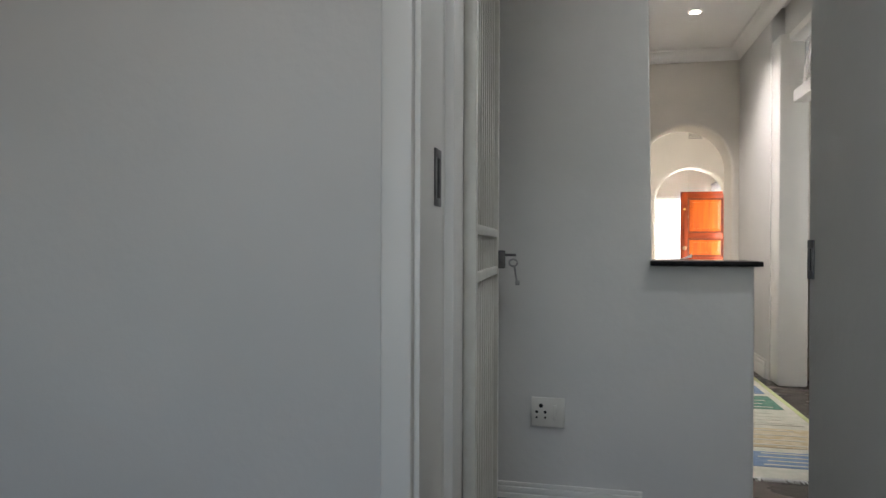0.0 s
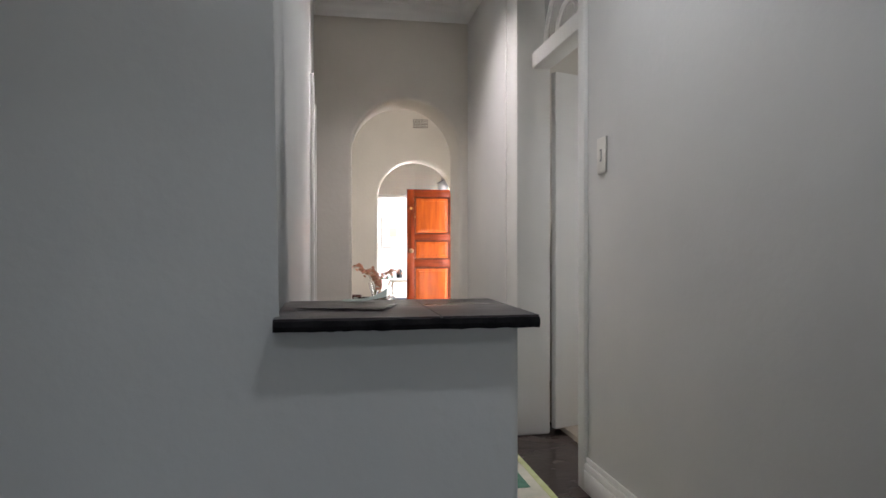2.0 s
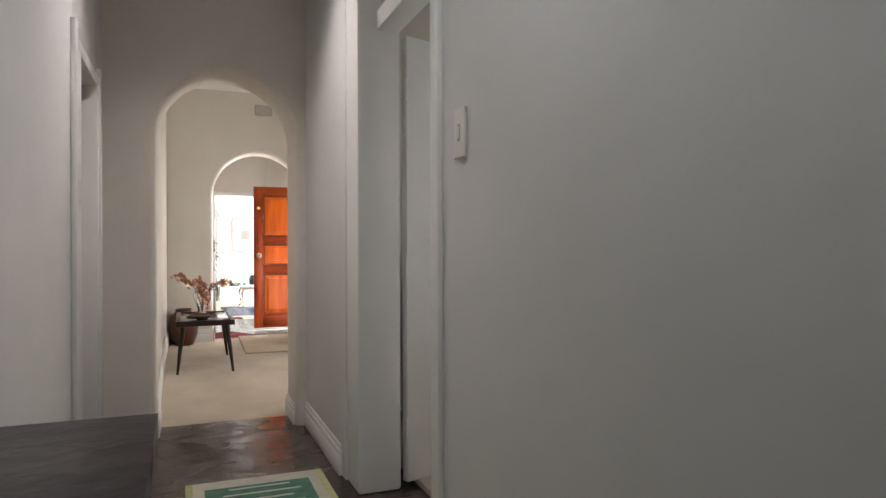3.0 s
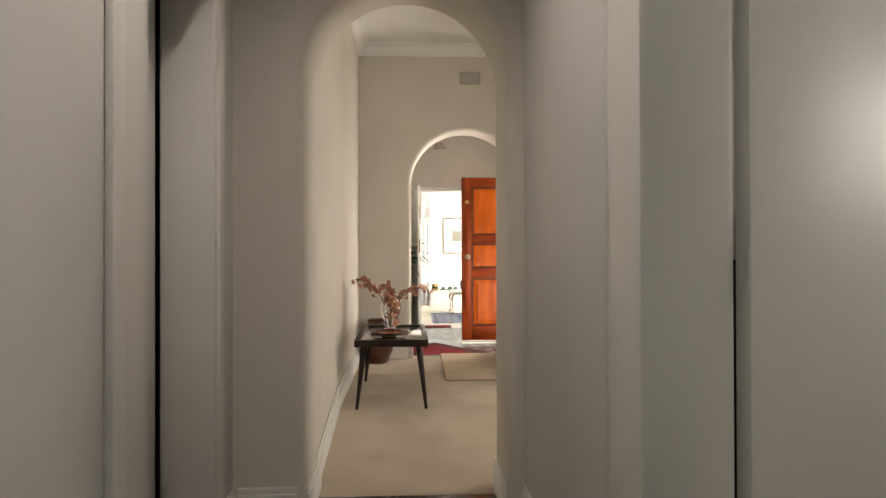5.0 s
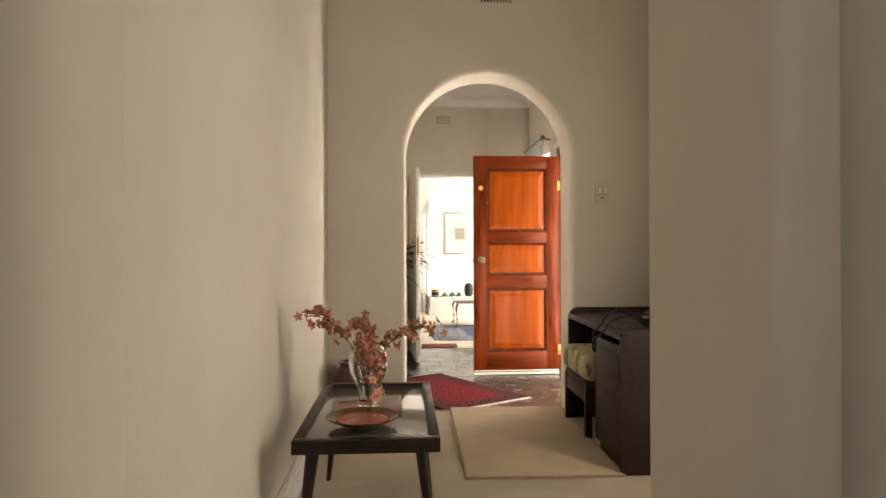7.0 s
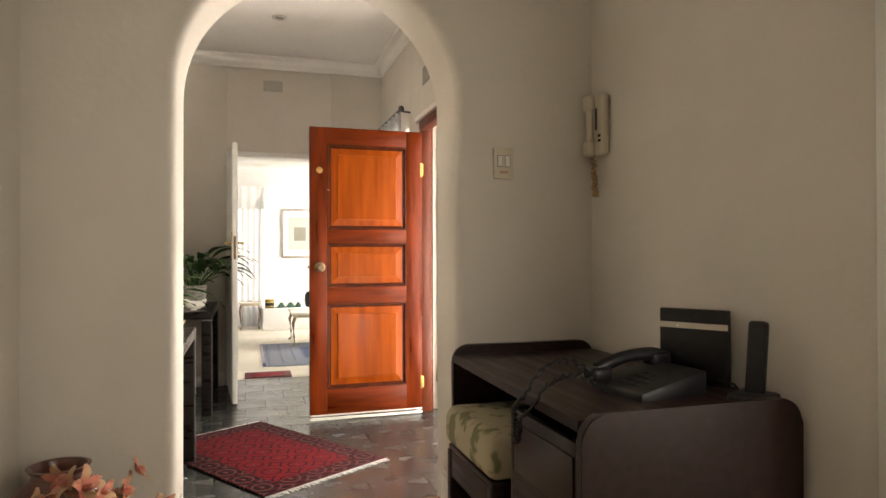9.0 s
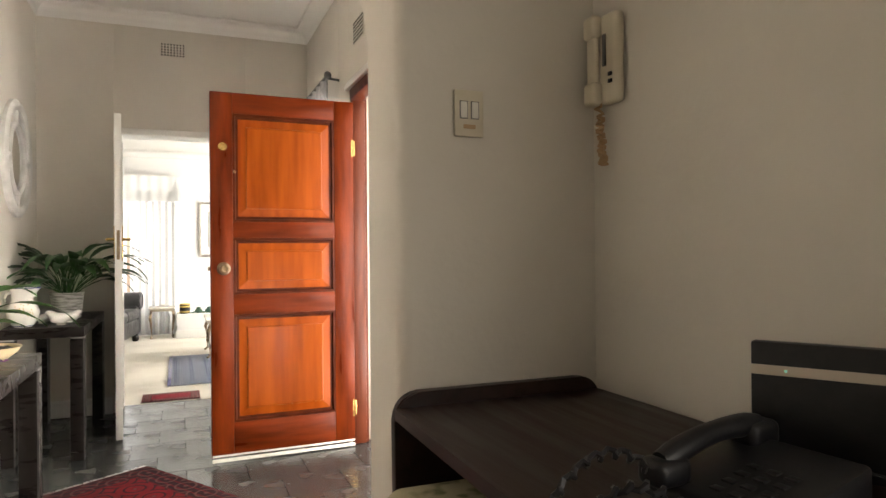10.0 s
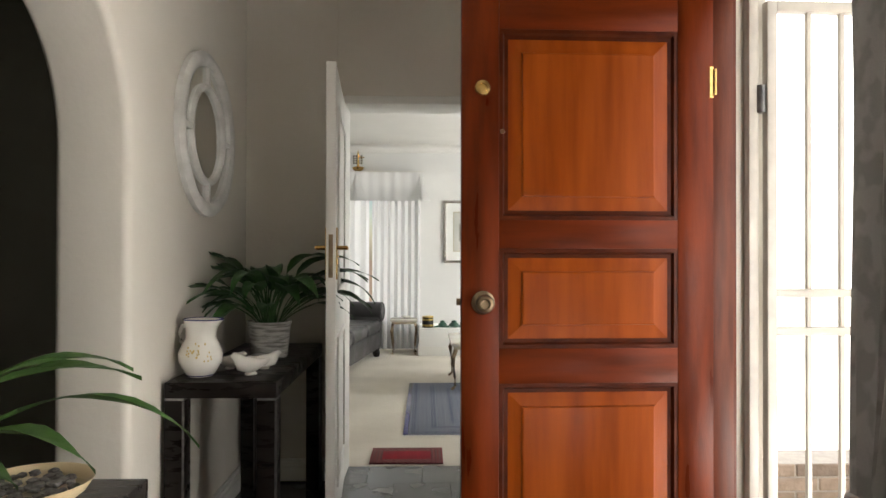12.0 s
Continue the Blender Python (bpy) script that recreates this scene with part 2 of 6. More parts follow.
M["paving"] = material("orange_paving", (0.45, 0.30, 0.18), 0.85, second=(0.36, 0.24, 0.15), scale=4, bump=0.4, bump_scale=60)
M["brick"] = material("grey_brown_brick", (0.24, 0.19, 0.15), 0.85, second=(0.32, 0.26, 0.21), scale=12, bump=0.5, bump_scale=60, vary=0.2)
M["mortar"] = material("mortar", (0.42, 0.39, 0.35), 0.9, second=(0.36, 0.33, 0.3), scale=30, bump=0.4)
# gloom of the unlit rooms put into this dark olive; the print reuses it
M["dark_room"] = material("darkened_olive", (0.30, 0.29, 0.24), 0.8, second=(0.26, 0.25, 0.2), scale=2)
M["chrome"] = material("chrome_frame", (0.62, 0.60, 0.56), 0.22, 0.9)
M["purple"] = material("purple_flower", (0.16, 0.03, 0.22), 0.6, second=(0.25, 0.06, 0.30), scale=40)
M["yellow_rug"] = material("yellow_rug_field", (0.46, 0.37, 0.21), 0.95, second=(0.54, 0.47, 0.33), scale=20, bump=0.5, bump_scale=300)
M["green_rug"] = material("green_rug_field", (0.06, 0.16, 0.11), 0.95, second=(0.10, 0.22, 0.15), scale=20, bump=0.5, bump_scale=300)
M["blue_rug_field"] = material("blue_rug_field", (0.13, 0.20, 0.32), 0.95, second=(0.20, 0.27, 0.38), scale=20, bump=0.5, bump_scale=300)
M["pale_rug"] = material("pale_rug_ground", (0.60, 0.57, 0.47), 0.95, second=(0.50, 0.50, 0.40), scale=14, bump=0.5, bump_scale=300)
M["lime_edge"] = material("lime_rug_border", (0.42, 0.47, 0.20), 0.95, second=(0.50, 0.52, 0.28), scale=20, bump=0.4, bump_scale=300)


def glass(name, rough=0.0, tint=(1, 1, 1)):
    m = material(name, tint, rough, transmission=1.0)
    m.node_tree.nodes["Principled BSDF"].inputs["IOR"].default_value = 1.45
    return m


M["glass"] = glass("clear_glass")
M["frosted"] = glass("patterned_glass", 0.25)
M["lit_bulb"] = material("lit_bulb", (1, 0.96, 0.9), 0.4, emit=25)
M["mirror"] = material("mirror_silver", (0.86, 0.87, 0.86), 0.03, 1.0)
M["table_glass"] = material("smoked_table_glass", (0.10, 0.095, 0.08), 0.03, second=(0.12, 0.11, 0.095), scale=3, coat=1.0)


def rug_material(name, field, dark, light, scale, size, border):
    """Woven rug: bordered field with rows of small medallions, in the rug's own x and y."""
    m = bpy.data.materials.new(name)
    m.use_nodes = True
    nodes, links = m.node_tree.nodes, m.node_tree.links
    b = nodes["Principled BSDF"]
    b.inputs["Roughness"].default_value = 0.95
    b.inputs["Specular IOR Level"].default_value = 0.15
    tc = nodes.new("ShaderNodeTexCoord")
    vor = nodes.new("ShaderNodeTexVoronoi")
    vor.inputs["Scale"].default_value, vor.inputs["Randomness"].default_value = scale, 0.0
    links.new(tc.outputs["Object"], vor.inputs["Vector"])
    ring = nodes.new("ShaderNodeMath")
    ring.operation = "MULTIPLY"
    ring.inputs[1].default_value = 26
    links.new(vor.outputs["Distance"], ring.inputs[0])
    sine = nodes.new("ShaderNodeMath")
    sine.operation = "SINE"
    links.new(ring.outputs[0], sine.inputs[0])
    step = nodes.new("ShaderNodeMapRange")
    step.inputs["From Min"].default_value, step.inputs["From Max"].default_value = 0.55, 0.85
    links.new(sine.outputs[0], step.inputs["Value"])
    sep = nodes.new("ShaderNodeSeparateXYZ")
    links.new(tc.outputs["Object"], sep.inputs[0])
    edges = []
    for k, half in enumerate(size):
        a = nodes.new("ShaderNodeMath")
        a.operation = "ABSOLUTE"
        links.new(sep.outputs[k], a.inputs[0])
        c = nodes.new("ShaderNodeMath")
        c.operation = "SUBTRACT"
        c.inputs[0].default_value = half
        links.new(a.outputs[0], c.inputs[1])
        edges.append(c)
    near = nodes.new("ShaderNodeMath")
    near.operation = "MINIMUM"
    links.new(edges[0].outputs[0], near.inputs[0])
    links.new(edges[1].outputs[0], near.inputs[1])
    lines = nodes.new("ShaderNodeMath")
    lines.operation = "MULTIPLY"
    lines.inputs[1].default_value = 2 * math.pi / border * 3
    links.new(near.outputs[0], lines.inputs[0])
    ls = nodes.new("ShaderNodeMath")
    ls.operation = "SINE"
    links.new(lines.outputs[0], ls.inputs[0])
    inside = nodes.new("ShaderNodeMapRange")
    inside.inputs["From Min"].default_value, inside.inputs["From Max"].default_value = border * 0.95, border * 1.1
    links.new(near.outputs[0], inside.inputs["Value"])
    noise_node = nodes.new("ShaderNodeTexNoise")
    noise_node.inputs["Scale"].default_value = 9
    links.new(tc.outputs["Object"], noise_node.inputs["Vector"])

    def blend(fac, a, c):
        mx = nodes.new("ShaderNodeMix")
        mx.data_type = "RGBA"
        for slot, v in ((6, a), (7, c)):
            if isinstance(v, tuple):
                mx.inputs[slot].default_value = (*v, 1)
            else:
                links.new(v, mx.inputs[slot])
        if isinstance(fac, float):
            mx.inputs[0].default_value = fac
        else:
            links.new(fac, mx.inputs[0])
        return mx.outputs[2]

    worn = nodes.new("ShaderNodeMapRange")
    worn.inputs["From Min"].default_value, worn.inputs["From Max"].default_value = 0.4, 0.7
    worn.inputs["To Max"].default_value = 0.5
    links.new(noise_node.outputs["Fac"], worn.inputs["Value"])
    ground = blend(worn.outputs["Result"], field, tuple(0.5 * a + 0.5 * c for a, c in zip(field, dark)))
    spots = nodes.new("ShaderNodeMapRange")
    spots.inputs["From Min"].default_value, spots.inputs["From Max"].default_value = 0.09 / scale * 6, 0.05 / scale * 6
    links.new(vor.outputs["Distance"], spots.inputs["Value"])
    middle = blend(spots.outputs["Result"], blend(step.outputs["Result"], ground, dark), light)
    lr = nodes.new("ShaderNodeMapRange")
    lr.inputs["From Min"].default_value, lr.inputs["From Max"].default_value = 0.55, 0.9
    lr.inputs["To Max"].default_value = 0.55
    links.new(ls.outputs[0], lr.inputs["Value"])
    rim = blend(step.outputs["Result"], blend(lr.outputs["Result"], dark, field), tuple(0.55 * c + 0.45 * d for c, d in zip(light, dark)))
    links.new(blend(inside.outputs["Result"], rim, middle), b.inputs["Base Color"])
    pile = nodes.new("ShaderNodeTexNoise")
    pile.inputs["Scale"].default_value = 350
    links.new(tc.outputs["Object"], pile.inputs["Vector"])
    bp = nodes.new("ShaderNodeBump")
    bp.inputs["Strength"].default_value, bp.inputs["Distance"].default_value = 0.5, 0.01
    links.new(pile.outputs["Fac"], bp.inputs["Height"])
    links.new(bp.outputs["Normal"], b.inputs["Normal"])
    return m


# ---- mesh helpers ----


def box(bm, x0, y0, z0, x1, y1, z1, bevel=0.0, segments=2, m=None):
    made = bmesh.ops.create_cube(bm, size=1.0)
    vs = made["verts"]
    c, s = Vector(((x0 + x1) / 2, (y0 + y1) / 2, (z0 + z1) / 2)), Vector((x1 - x0, y1 - y0, z1 - z0))
    for v in vs:
        v.co = Vector((v.co.x * s.x, v.co.y * s.y, v.co.z * s.z)) + c
    if bevel:
        es = list({e for v in vs for e in v.link_edges})
        out = bmesh.ops.bevel(bm, geom=es, offset=bevel, segments=segments, affect="EDGES", profile=0.5)
        vs = list({v for f in out["faces"] for v in f.verts} | {v for v in vs if v.is_valid})
    if m:
        bmesh.ops.transform(bm, matrix=m, verts=[v for v in vs if v.is_valid])
    return vs


def boxed(*args, **kw):
    bm = bmesh.new()
    box(bm, *args, **kw)
    return bm


def rod(bm, a, b, r, r2=None, n=12):
    a, b = Vector(a), Vector(b)
    d = b - a
    made = bmesh.ops.create_cone(bm, cap_ends=True, segments=n, radius1=r, radius2=r if r2 is None else r2, depth=d.length)
    m = Matrix.Translation((a + b) / 2) @ d.to_track_quat("Z", "Y").to_matrix().to_4x4()
    bmesh.ops.transform(bm, matrix=m, verts=made["verts"])
    return made["verts"]


def lathe(bm, profile, at=(0, 0, 0), n=28, m=None, caps=True):
    """A turned body from (radius, height) pairs about z."""
    rings = []
    for r, z in profile:
        rings.append([bm.verts.new((at[0] + max(r, 1e-4) * math.cos(2 * math.pi * k / n), at[1] + max(r, 1e-4) * math.sin(2 * math.pi * k / n), at[2] + z)) for k in range(n)])
    for a, b in zip(rings, rings[1:]):
        for k in range(n):
            bm.faces.new((a[k], a[(k + 1) % n], b[(k + 1) % n], b[k]))
    if caps:
        bm.faces.new(list(reversed(rings[0])))
        bm.faces.new(rings[-1])
    if m:
        bmesh.ops.transform(bm, matrix=m, verts=[v for ring in rings for v in ring])


def tube(bm, points, r, n=8):
    """A round tube along points."""
    pts = [Vector(p) for p in points]
    rings = []
    for k, p in enumerate(pts):
        d = (pts[min(k + 1, len(pts) - 1)] - pts[max(k - 1, 0)]).normalized()
        q = d.to_track_quat("Z", "Y")
        rr = r[k] if isinstance(r, (list, tuple)) else r
        rings.append([bm.verts.new(p + q @ Vector((rr * math.cos(2 * math.pi * j / n), rr * math.sin(2 * math.pi * j / n), 0))) for j in range(n)])
    for a, b in zip(rings, rings[1:]):
        for j in range(n):
            bm.faces.new((a[j], a[(j + 1) % n], b[(j + 1) % n], b[j]))
    bm.faces.new(list(reversed(rings[0])))
    bm.faces.new(rings[-1])


def sheet(bm, grid, thick=0.0):
    """A quad sheet over a grid of points, with thickness along its normals."""
    rows = [[bm.verts.new(p) for p in row] for row in grid]
    faces = []
    for a, b in zip(rows, rows[1:]):
        for k in range(len(a) - 1):
            faces.append(bm.faces.new((a[k], a[k + 1], b[k + 1], b[k])))
    if thick:
        bm.normal_update()
        bmesh.ops.solidify(bm, geom=faces, thickness=thick)


def part(name, bm, mat, parent=None, label="", smooth=True, m=None):
    me = bpy.data.meshes.new(name)
    bmesh.ops.recalc_face_normals(bm, faces=bm.faces)
    bm.to_mesh(me)
    bm.free()
    me.materials.append(M[mat] if isinstance(mat, str) else mat)
    if smooth:
        for p in me.polygons:
            p.use_smooth = True
        me.set_sharp_from_angle(angle=radians(38))
    ob = new(name, me)
    if m:
        ob.matrix_basis = m
    if parent:
        ob.parent = parent
    if label:
        ob["label"] = label
    return ob


def thing(name, label, category, m=None, group=""):
    ob = new(name)
    ob.empty_display_size = 0.1
    if m:
        ob.matrix_basis = m
    return tagged(ob, label, category, group)


def setting(name, bm, mat, label, category, smooth=True):
    return tagged(part(name, bm, mat, None, label, smooth), label, category, "", "structure")


def arch_wall(name, axis, u0, u1, t0, t1, top, uc, r, spring, mat, label, floor=0.0, round_edge=0.025):
    """A wall with a round-headed opening through it; axis: the way the wall runs."""
    bm = bmesh.new()
    n = 36
    arc = [(uc - r, floor)] + [(uc - r * math.cos(math.pi * k / n), spring + r * math.sin(math.pi * k / n)) for k in range(n + 1)] + [(uc + r, floor)]
    outer = [(u0, floor)] + [(u0 + (u1 - u0) * k / n, top) for k in range(n + 1)] + [(u1, floor)]

    def vert(u, z, t):
        return bm.verts.new((u, t, z) if axis == "x" else (t, u, z))

    rim = []
    loops = [[[vert(u, z, t) for u, z in line] for line in (arc, outer)] for t in (t0, t1)]
    for a, b in loops:
        for k in range(len(a) - 1):
            bm.faces.new((a[k], a[k + 1], b[k + 1], b[k]))
    for which in (0, 1):
        a, b = loops[0][which], loops[1][which]
        for k in range(len(a) - 1):
            bm.faces.new((a[k], a[k + 1], b[k + 1], b[k]))
    for e in bm.edges:
        for lp in loops:
            if e.verts[0] in lp[0] and e.verts[1] in lp[0]:
                rim.append(e)
    bmesh.ops.recalc_face_normals(bm, faces=bm.faces)
    bmesh.ops.bevel(bm, geom=rim, offset=round_edge, segments=4, affect="EDGES", profile=0.5)
    return setting(name, bm, mat, label, "wall")


def skirting(name, runs, z=0.0, height=0.14, out=0.018, slope=None):
    """White moulded skirting; runs: (x0, y0, x1, y1, nx, ny) along walls, with the way into the room."""
    bm = bmesh.new()
    for x0, y0, x1, y1, nx, ny in runs:
        for h0, h1, d in ((0, height * 0.62, out), (height * 0.62, height * 0.84, out * 0.8), (height * 0.84, height, out * 0.45)):
            box(bm, min(x0, x1, x0 + nx * d, x1 + nx * d), min(y0, y1, y0 + ny * d, y1 + ny * d), z + h0,
                max(x0, x1, x0 + nx * d, x1 + nx * d), max(y0, y1, y0 + ny * d, y1 + ny * d), z + h1, 0.003)
    if slope:
        for v in bm.verts:
            v.co.z += slope(v.co.y) - z
    return setting(name, bm, "white", "white painted moulded skirting board along the wall", "skirting")


def cornice(name, x0, y0, x1, y1, top, drop=0.10, out=0.10):
    """Plain coved cornice round a rectangular ceiling."""
    bm = bmesh.new()
    n = 6
    prof = [(0, -drop)] + [(out * 0.12 + out * 0.78 * (1 - math.cos(a)), -drop * 0.88 + drop * 0.76 * math.sin(a)) for a in [math.pi / 2 * k / n for k in range(n + 1)]] + [(out, 0)]
    rings = []
    for d, dz in prof:
        rings.append([bm.verts.new((x, y, top + dz)) for x, y in ((x0 + d, y0 + d), (x1 - d, y0 + d), (x1 - d, y1 - d), (x0 + d, y1 - d))])
    for a, b in zip(rings, rings[1:]):
        for k in range(4):
            bm.faces.new((a[k], a[(k + 1) % 4], b[(k + 1) % 4], b[k]))
    return setting(name, bm, "ceiling", "white coved plaster cornice under the ceiling", "cornice")

# ---- structure ----
TOP = 2.93
HF, PF = 0.20, 0.05           # the carpeted hall lies one step above the slate foyer
RAMP0, RAMP1 = 7.235, 8.30    # the carpet rises gently from the passage to the hall


def floor_at(y):
    return PF + (HF - PF) * min(1, max(0, (y - RAMP0) / (RAMP1 - RAMP0)))



def walls(name, boxes, mat, label):
    bm = bmesh.new()
    for b in boxes:
        box(bm, *b)
    return setting(name, bm, mat, label, "wall", smooth=False)


def rounded_walls(name, boxes, mat, label, r=0.02):
    bm = bmesh.new()
    for b in boxes:
        box(bm, *b, bevel=r, segments=3)
    return setting(name, bm, mat, label, "wall")


GREY = "plaster_grey"
setting("floor_passage", boxed(-2.2, -2.6, -0.2, 1.8, 7.235, PF), "dark_floor", "dark polished brown floor of the passage", "floor")
bm = bmesh.new()
ends = [[bm.verts.new((x, y, z)) for y, z in ((RAMP0, -0.2), (RAMP0, PF), (RAMP1, HF), (10.22, HF), (10.22, -0.2))] for x in (0.40, 2.8)]
for k in range(5):
    bm.faces.new((ends[0][k], ends[0][(k + 1) % 5], ends[1][(k + 1) % 5], ends[1][k]))
bm.faces.new(ends[0])
bm.faces.new(list(reversed(ends[1])))
setting("floor_hall", bm, "carpet", "beige wall-to-wall carpet in the hall", "carpet")
floor_foyer = setting("floor_foyer", boxed(-1.9, 10.22, -0.2, 2.74, 14.115, -0.012), "grout", "dark grey slate tiled floor of the entrance foyer", "floor")
setting("floor_lounge", boxed(-1.7, 14.115, -0.2, 4.6, 19.0, 0.0), "lounge_carpet", "cream carpet of the bright lounge", "carpet")
setting("floor_side_room", boxed(1.8, 4.0, -0.2, 3.8, 6.95, PF + 0.03), "carpet", "pale floor of the side room behind the open door", "floor")

# bedroom from which the walk starts
walls("wall_bedroom_south", [(-2.2, -2.8, 0, -1.4, -2.6, TOP), (0.2, -2.8, 0, 1.8, -2.6, TOP), (-1.4, -2.8, 0, 0.2, -2.6, 0.9), (-1.4, -2.8, 2.1, 0.2, -2.6, TOP)], GREY, "plain plastered bedroom wall with a window")
walls("wall_bedroom_sides", [(-2.4, -2.8, 0, -2.2, 1.97, TOP), (1.8, -2.8, 0, 2.0, 1.97, TOP)], GREY, "plain plastered bedroom side wall")
rounded_walls("wall_bedroom_door", [(-2.2, 1.74, 0, -0.245, 1.95, TOP), (0.642, 1.20, 0, 1.8, 2.09, TOP), (-0.30, 1.742, 2.08, 0.66, 1.948, TOP)], GREY, "smooth grey plastered wall round the bedroom doorway", 0.006)
# passage
bm = bmesh.new()
outline = [(-0.85, 0), (0.750, 0), (0.750, 1.0035), (0.354, 1.0035), (0.354, TOP), (-0.85, TOP)]
front = [bm.verts.new((x, 3.072, z)) for x, z in outline]
back = [bm.verts.new((x, 3.335, z)) for x, z in outline]
bm.faces.new(front)
bm.faces.new(list(reversed(back)))
for k in range(6):
    bm.faces.new((front[k], back[k], back[(k + 1) % 6], front[(k + 1) % 6]))
uprights = [e for e in bm.edges if abs(e.verts[0].co.x - e.verts[1].co.x) < 1e-6 and abs(e.verts[0].co.y - e.verts[1].co.y) < 1e-6 and e.verts[0].co.x > 0]
bmesh.ops.bevel(bm, geom=uprights, offset=0.018, segments=4, affect="EDGES", profile=0.5)
setting("wall_socket", bm, GREY, "grey plastered wall with a power socket and a half wall", "wall")
walls("wall_vestibule_left", [(-0.85, 1.95, 0, -0.62, 3.07, TOP)], GREY, "grey plastered wall behind the open security gate")
rounded_walls("wall_passage_left", [(0.16, 3.30, 0, 0.350, 5.93, TOP), (0.16, 6.70, 0, 0.350, 6.96, TOP), (0.162, 5.90, 2.06, 0.348, 6.73, TOP)], GREY, "pale plastered passage wall with a closed white door", 0.008)
rounded_walls("wall_passage_right", [(1.58, 1.94, 0, 1.80, 4.87, TOP), (1.50, 5.88, 0, 1.70, 6.96, TOP), (1.60, 4.85, 2.62, 1.698, 5.90, TOP)], GREY, "pale plastered passage wall with a light switch", 0.012)
arch_wall("wall_arch_passage", "x", 0.16, 2.80, 6.95, 7.33, TOP, 1.03, 0.403, 1.832, "plaster", "pale plastered wall with a round-headed archway into the hall", floor=0.0, round_edge=0.03)
# hall
rounded_walls("wall_hall_left", [(0.40, 7.32, 0, 0.612, 10.07, TOP)], "plaster", "beige plastered wall beside the hall table", 0.006)
walls("wall_hall_right", [(2.57, 7.33, 0, 2.80, 7.55, TOP), (2.57, 8.83, 0, 2.80, 10.06, TOP), (2.57, 7.55, 2.1, 2.80, 8.83, TOP)], "plaster", "beige plastered hall wall behind the telephone desk")
walls("wall_sunroom", [(3.6, 7.2, 0, 3.7, 9.2, TOP), (2.8, 9.1, 0, 3.6, 9.2, TOP), (2.8, 7.1, 0, 3.7, 7.2, TOP)], "plaster", "plain wall beyond the hall's side opening")
arch_wall("wall_arch_foyer", "x", 0.36, 2.80, 10.06, 10.35, TOP, 1.536, 0.479, 1.71, "plaster", "beige plastered wall with a round-headed archway into the foyer", round_edge=0.035)
# foyer
arch_wall("wall_foyer_left", "y", 10.35, 13.90, 0.36, 0.61, TOP, 12.0, 0.50, 1.585, "plaster", "cream plastered foyer wall with an archway into a dark room", round_edge=0.03)
walls("wall_dark_room", [(-1.9, 10.35, 0, -1.7, 14.1, TOP), (-1.7, 10.2, 0, 0.36, 10.35, TOP), (-1.7, 13.9, 0, 0.36, 14.1, TOP)], "dark_room", "walls of the unlit room beyond the arch, its gloom put into their dark colour")
rounded_walls("wall_foyer_right", [(2.50, 10.34, 0, 2.72, 10.50, TOP), (2.50, 11.24, 0, 2.72, 11.505, TOP), (2.50, 12.492, 0, 2.72, 12.80, TOP), (2.50, 13.60, 0, 2.72, 13.90, TOP), (2.502, 12.79, 0, 2.718, 13.61, 1.0), (2.502, 12.79, 2.15, 2.718, 13.61, TOP),
                           (2.502, 10.48, 0, 2.718, 11.26, 0.24), (2.502, 10.48, 2.22, 2.718, 11.26, TOP), (2.502, 11.485, 2.13, 2.718, 12.51, TOP)], "plaster", "cream plastered wall with the front doorway and a barred window", 0.008)
rounded_walls("wall_foyer_end", [(0.36, 13.89, 0, 1.10, 14.115, TOP), (2.02, 13.89, 0, 2.72, 14.115, TOP), (1.06, 13.892, 2.07, 2.06, 14.113, TOP)], "plaster", "cream plastered wall with the doorway to the lounge", 0.006)
# lounge
walls("wall_lounge_far", [(-1.7, 18.75, 0, 0.0, 18.95, 2.7), (1.5, 18.75, 0, 4.6, 18.95, 2.7), (0.0, 18.75, 0, 1.5, 18.95, 0.35), (0.0, 18.75, 2.1, 1.5, 18.95, 2.7)], "lounge_wall", "white lounge wall with a curtained window")
# the opening at x 4.6 is unseen, added for the lounge fill lamp
walls("wall_lounge_sides", [(-1.9, 14.1, 0, -1.7, 18.95, 2.7), (4.6, 14.1, 0, 4.8, 15.7, 2.7), (4.6, 17.5, 0, 4.8, 18.95, 2.7), (4.6, 15.7, 0, 4.8, 17.5, 0.7), (4.6, 15.7, 2.2, 4.8, 17.5, 2.7),
                            (-1.7, 14.0, 0, 0.36, 14.115, 2.7), (2.72, 14.0, 0, 4.6, 14.115, 2.7)], "lounge_wall", "white lounge side wall")
# the small opening at x 3.6 is unseen, added for the side room lamp
walls("wall_side_room", [(3.6, 4.0, 0, 3.8, 5.2, TOP), (3.6, 5.6, 0, 3.8, 6.95, TOP), (3.6, 5.2, 0, 3.8, 5.6, 1.45), (3.6, 5.2, 1.95, 3.8, 5.6, TOP), (1.8, 3.8, 0, 3.8, 4.0, TOP)], "lounge_wall", "white walls of the side room")
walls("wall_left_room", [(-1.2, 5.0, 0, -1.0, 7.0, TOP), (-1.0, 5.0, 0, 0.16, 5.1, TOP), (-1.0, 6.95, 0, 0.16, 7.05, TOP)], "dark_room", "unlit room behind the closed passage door")

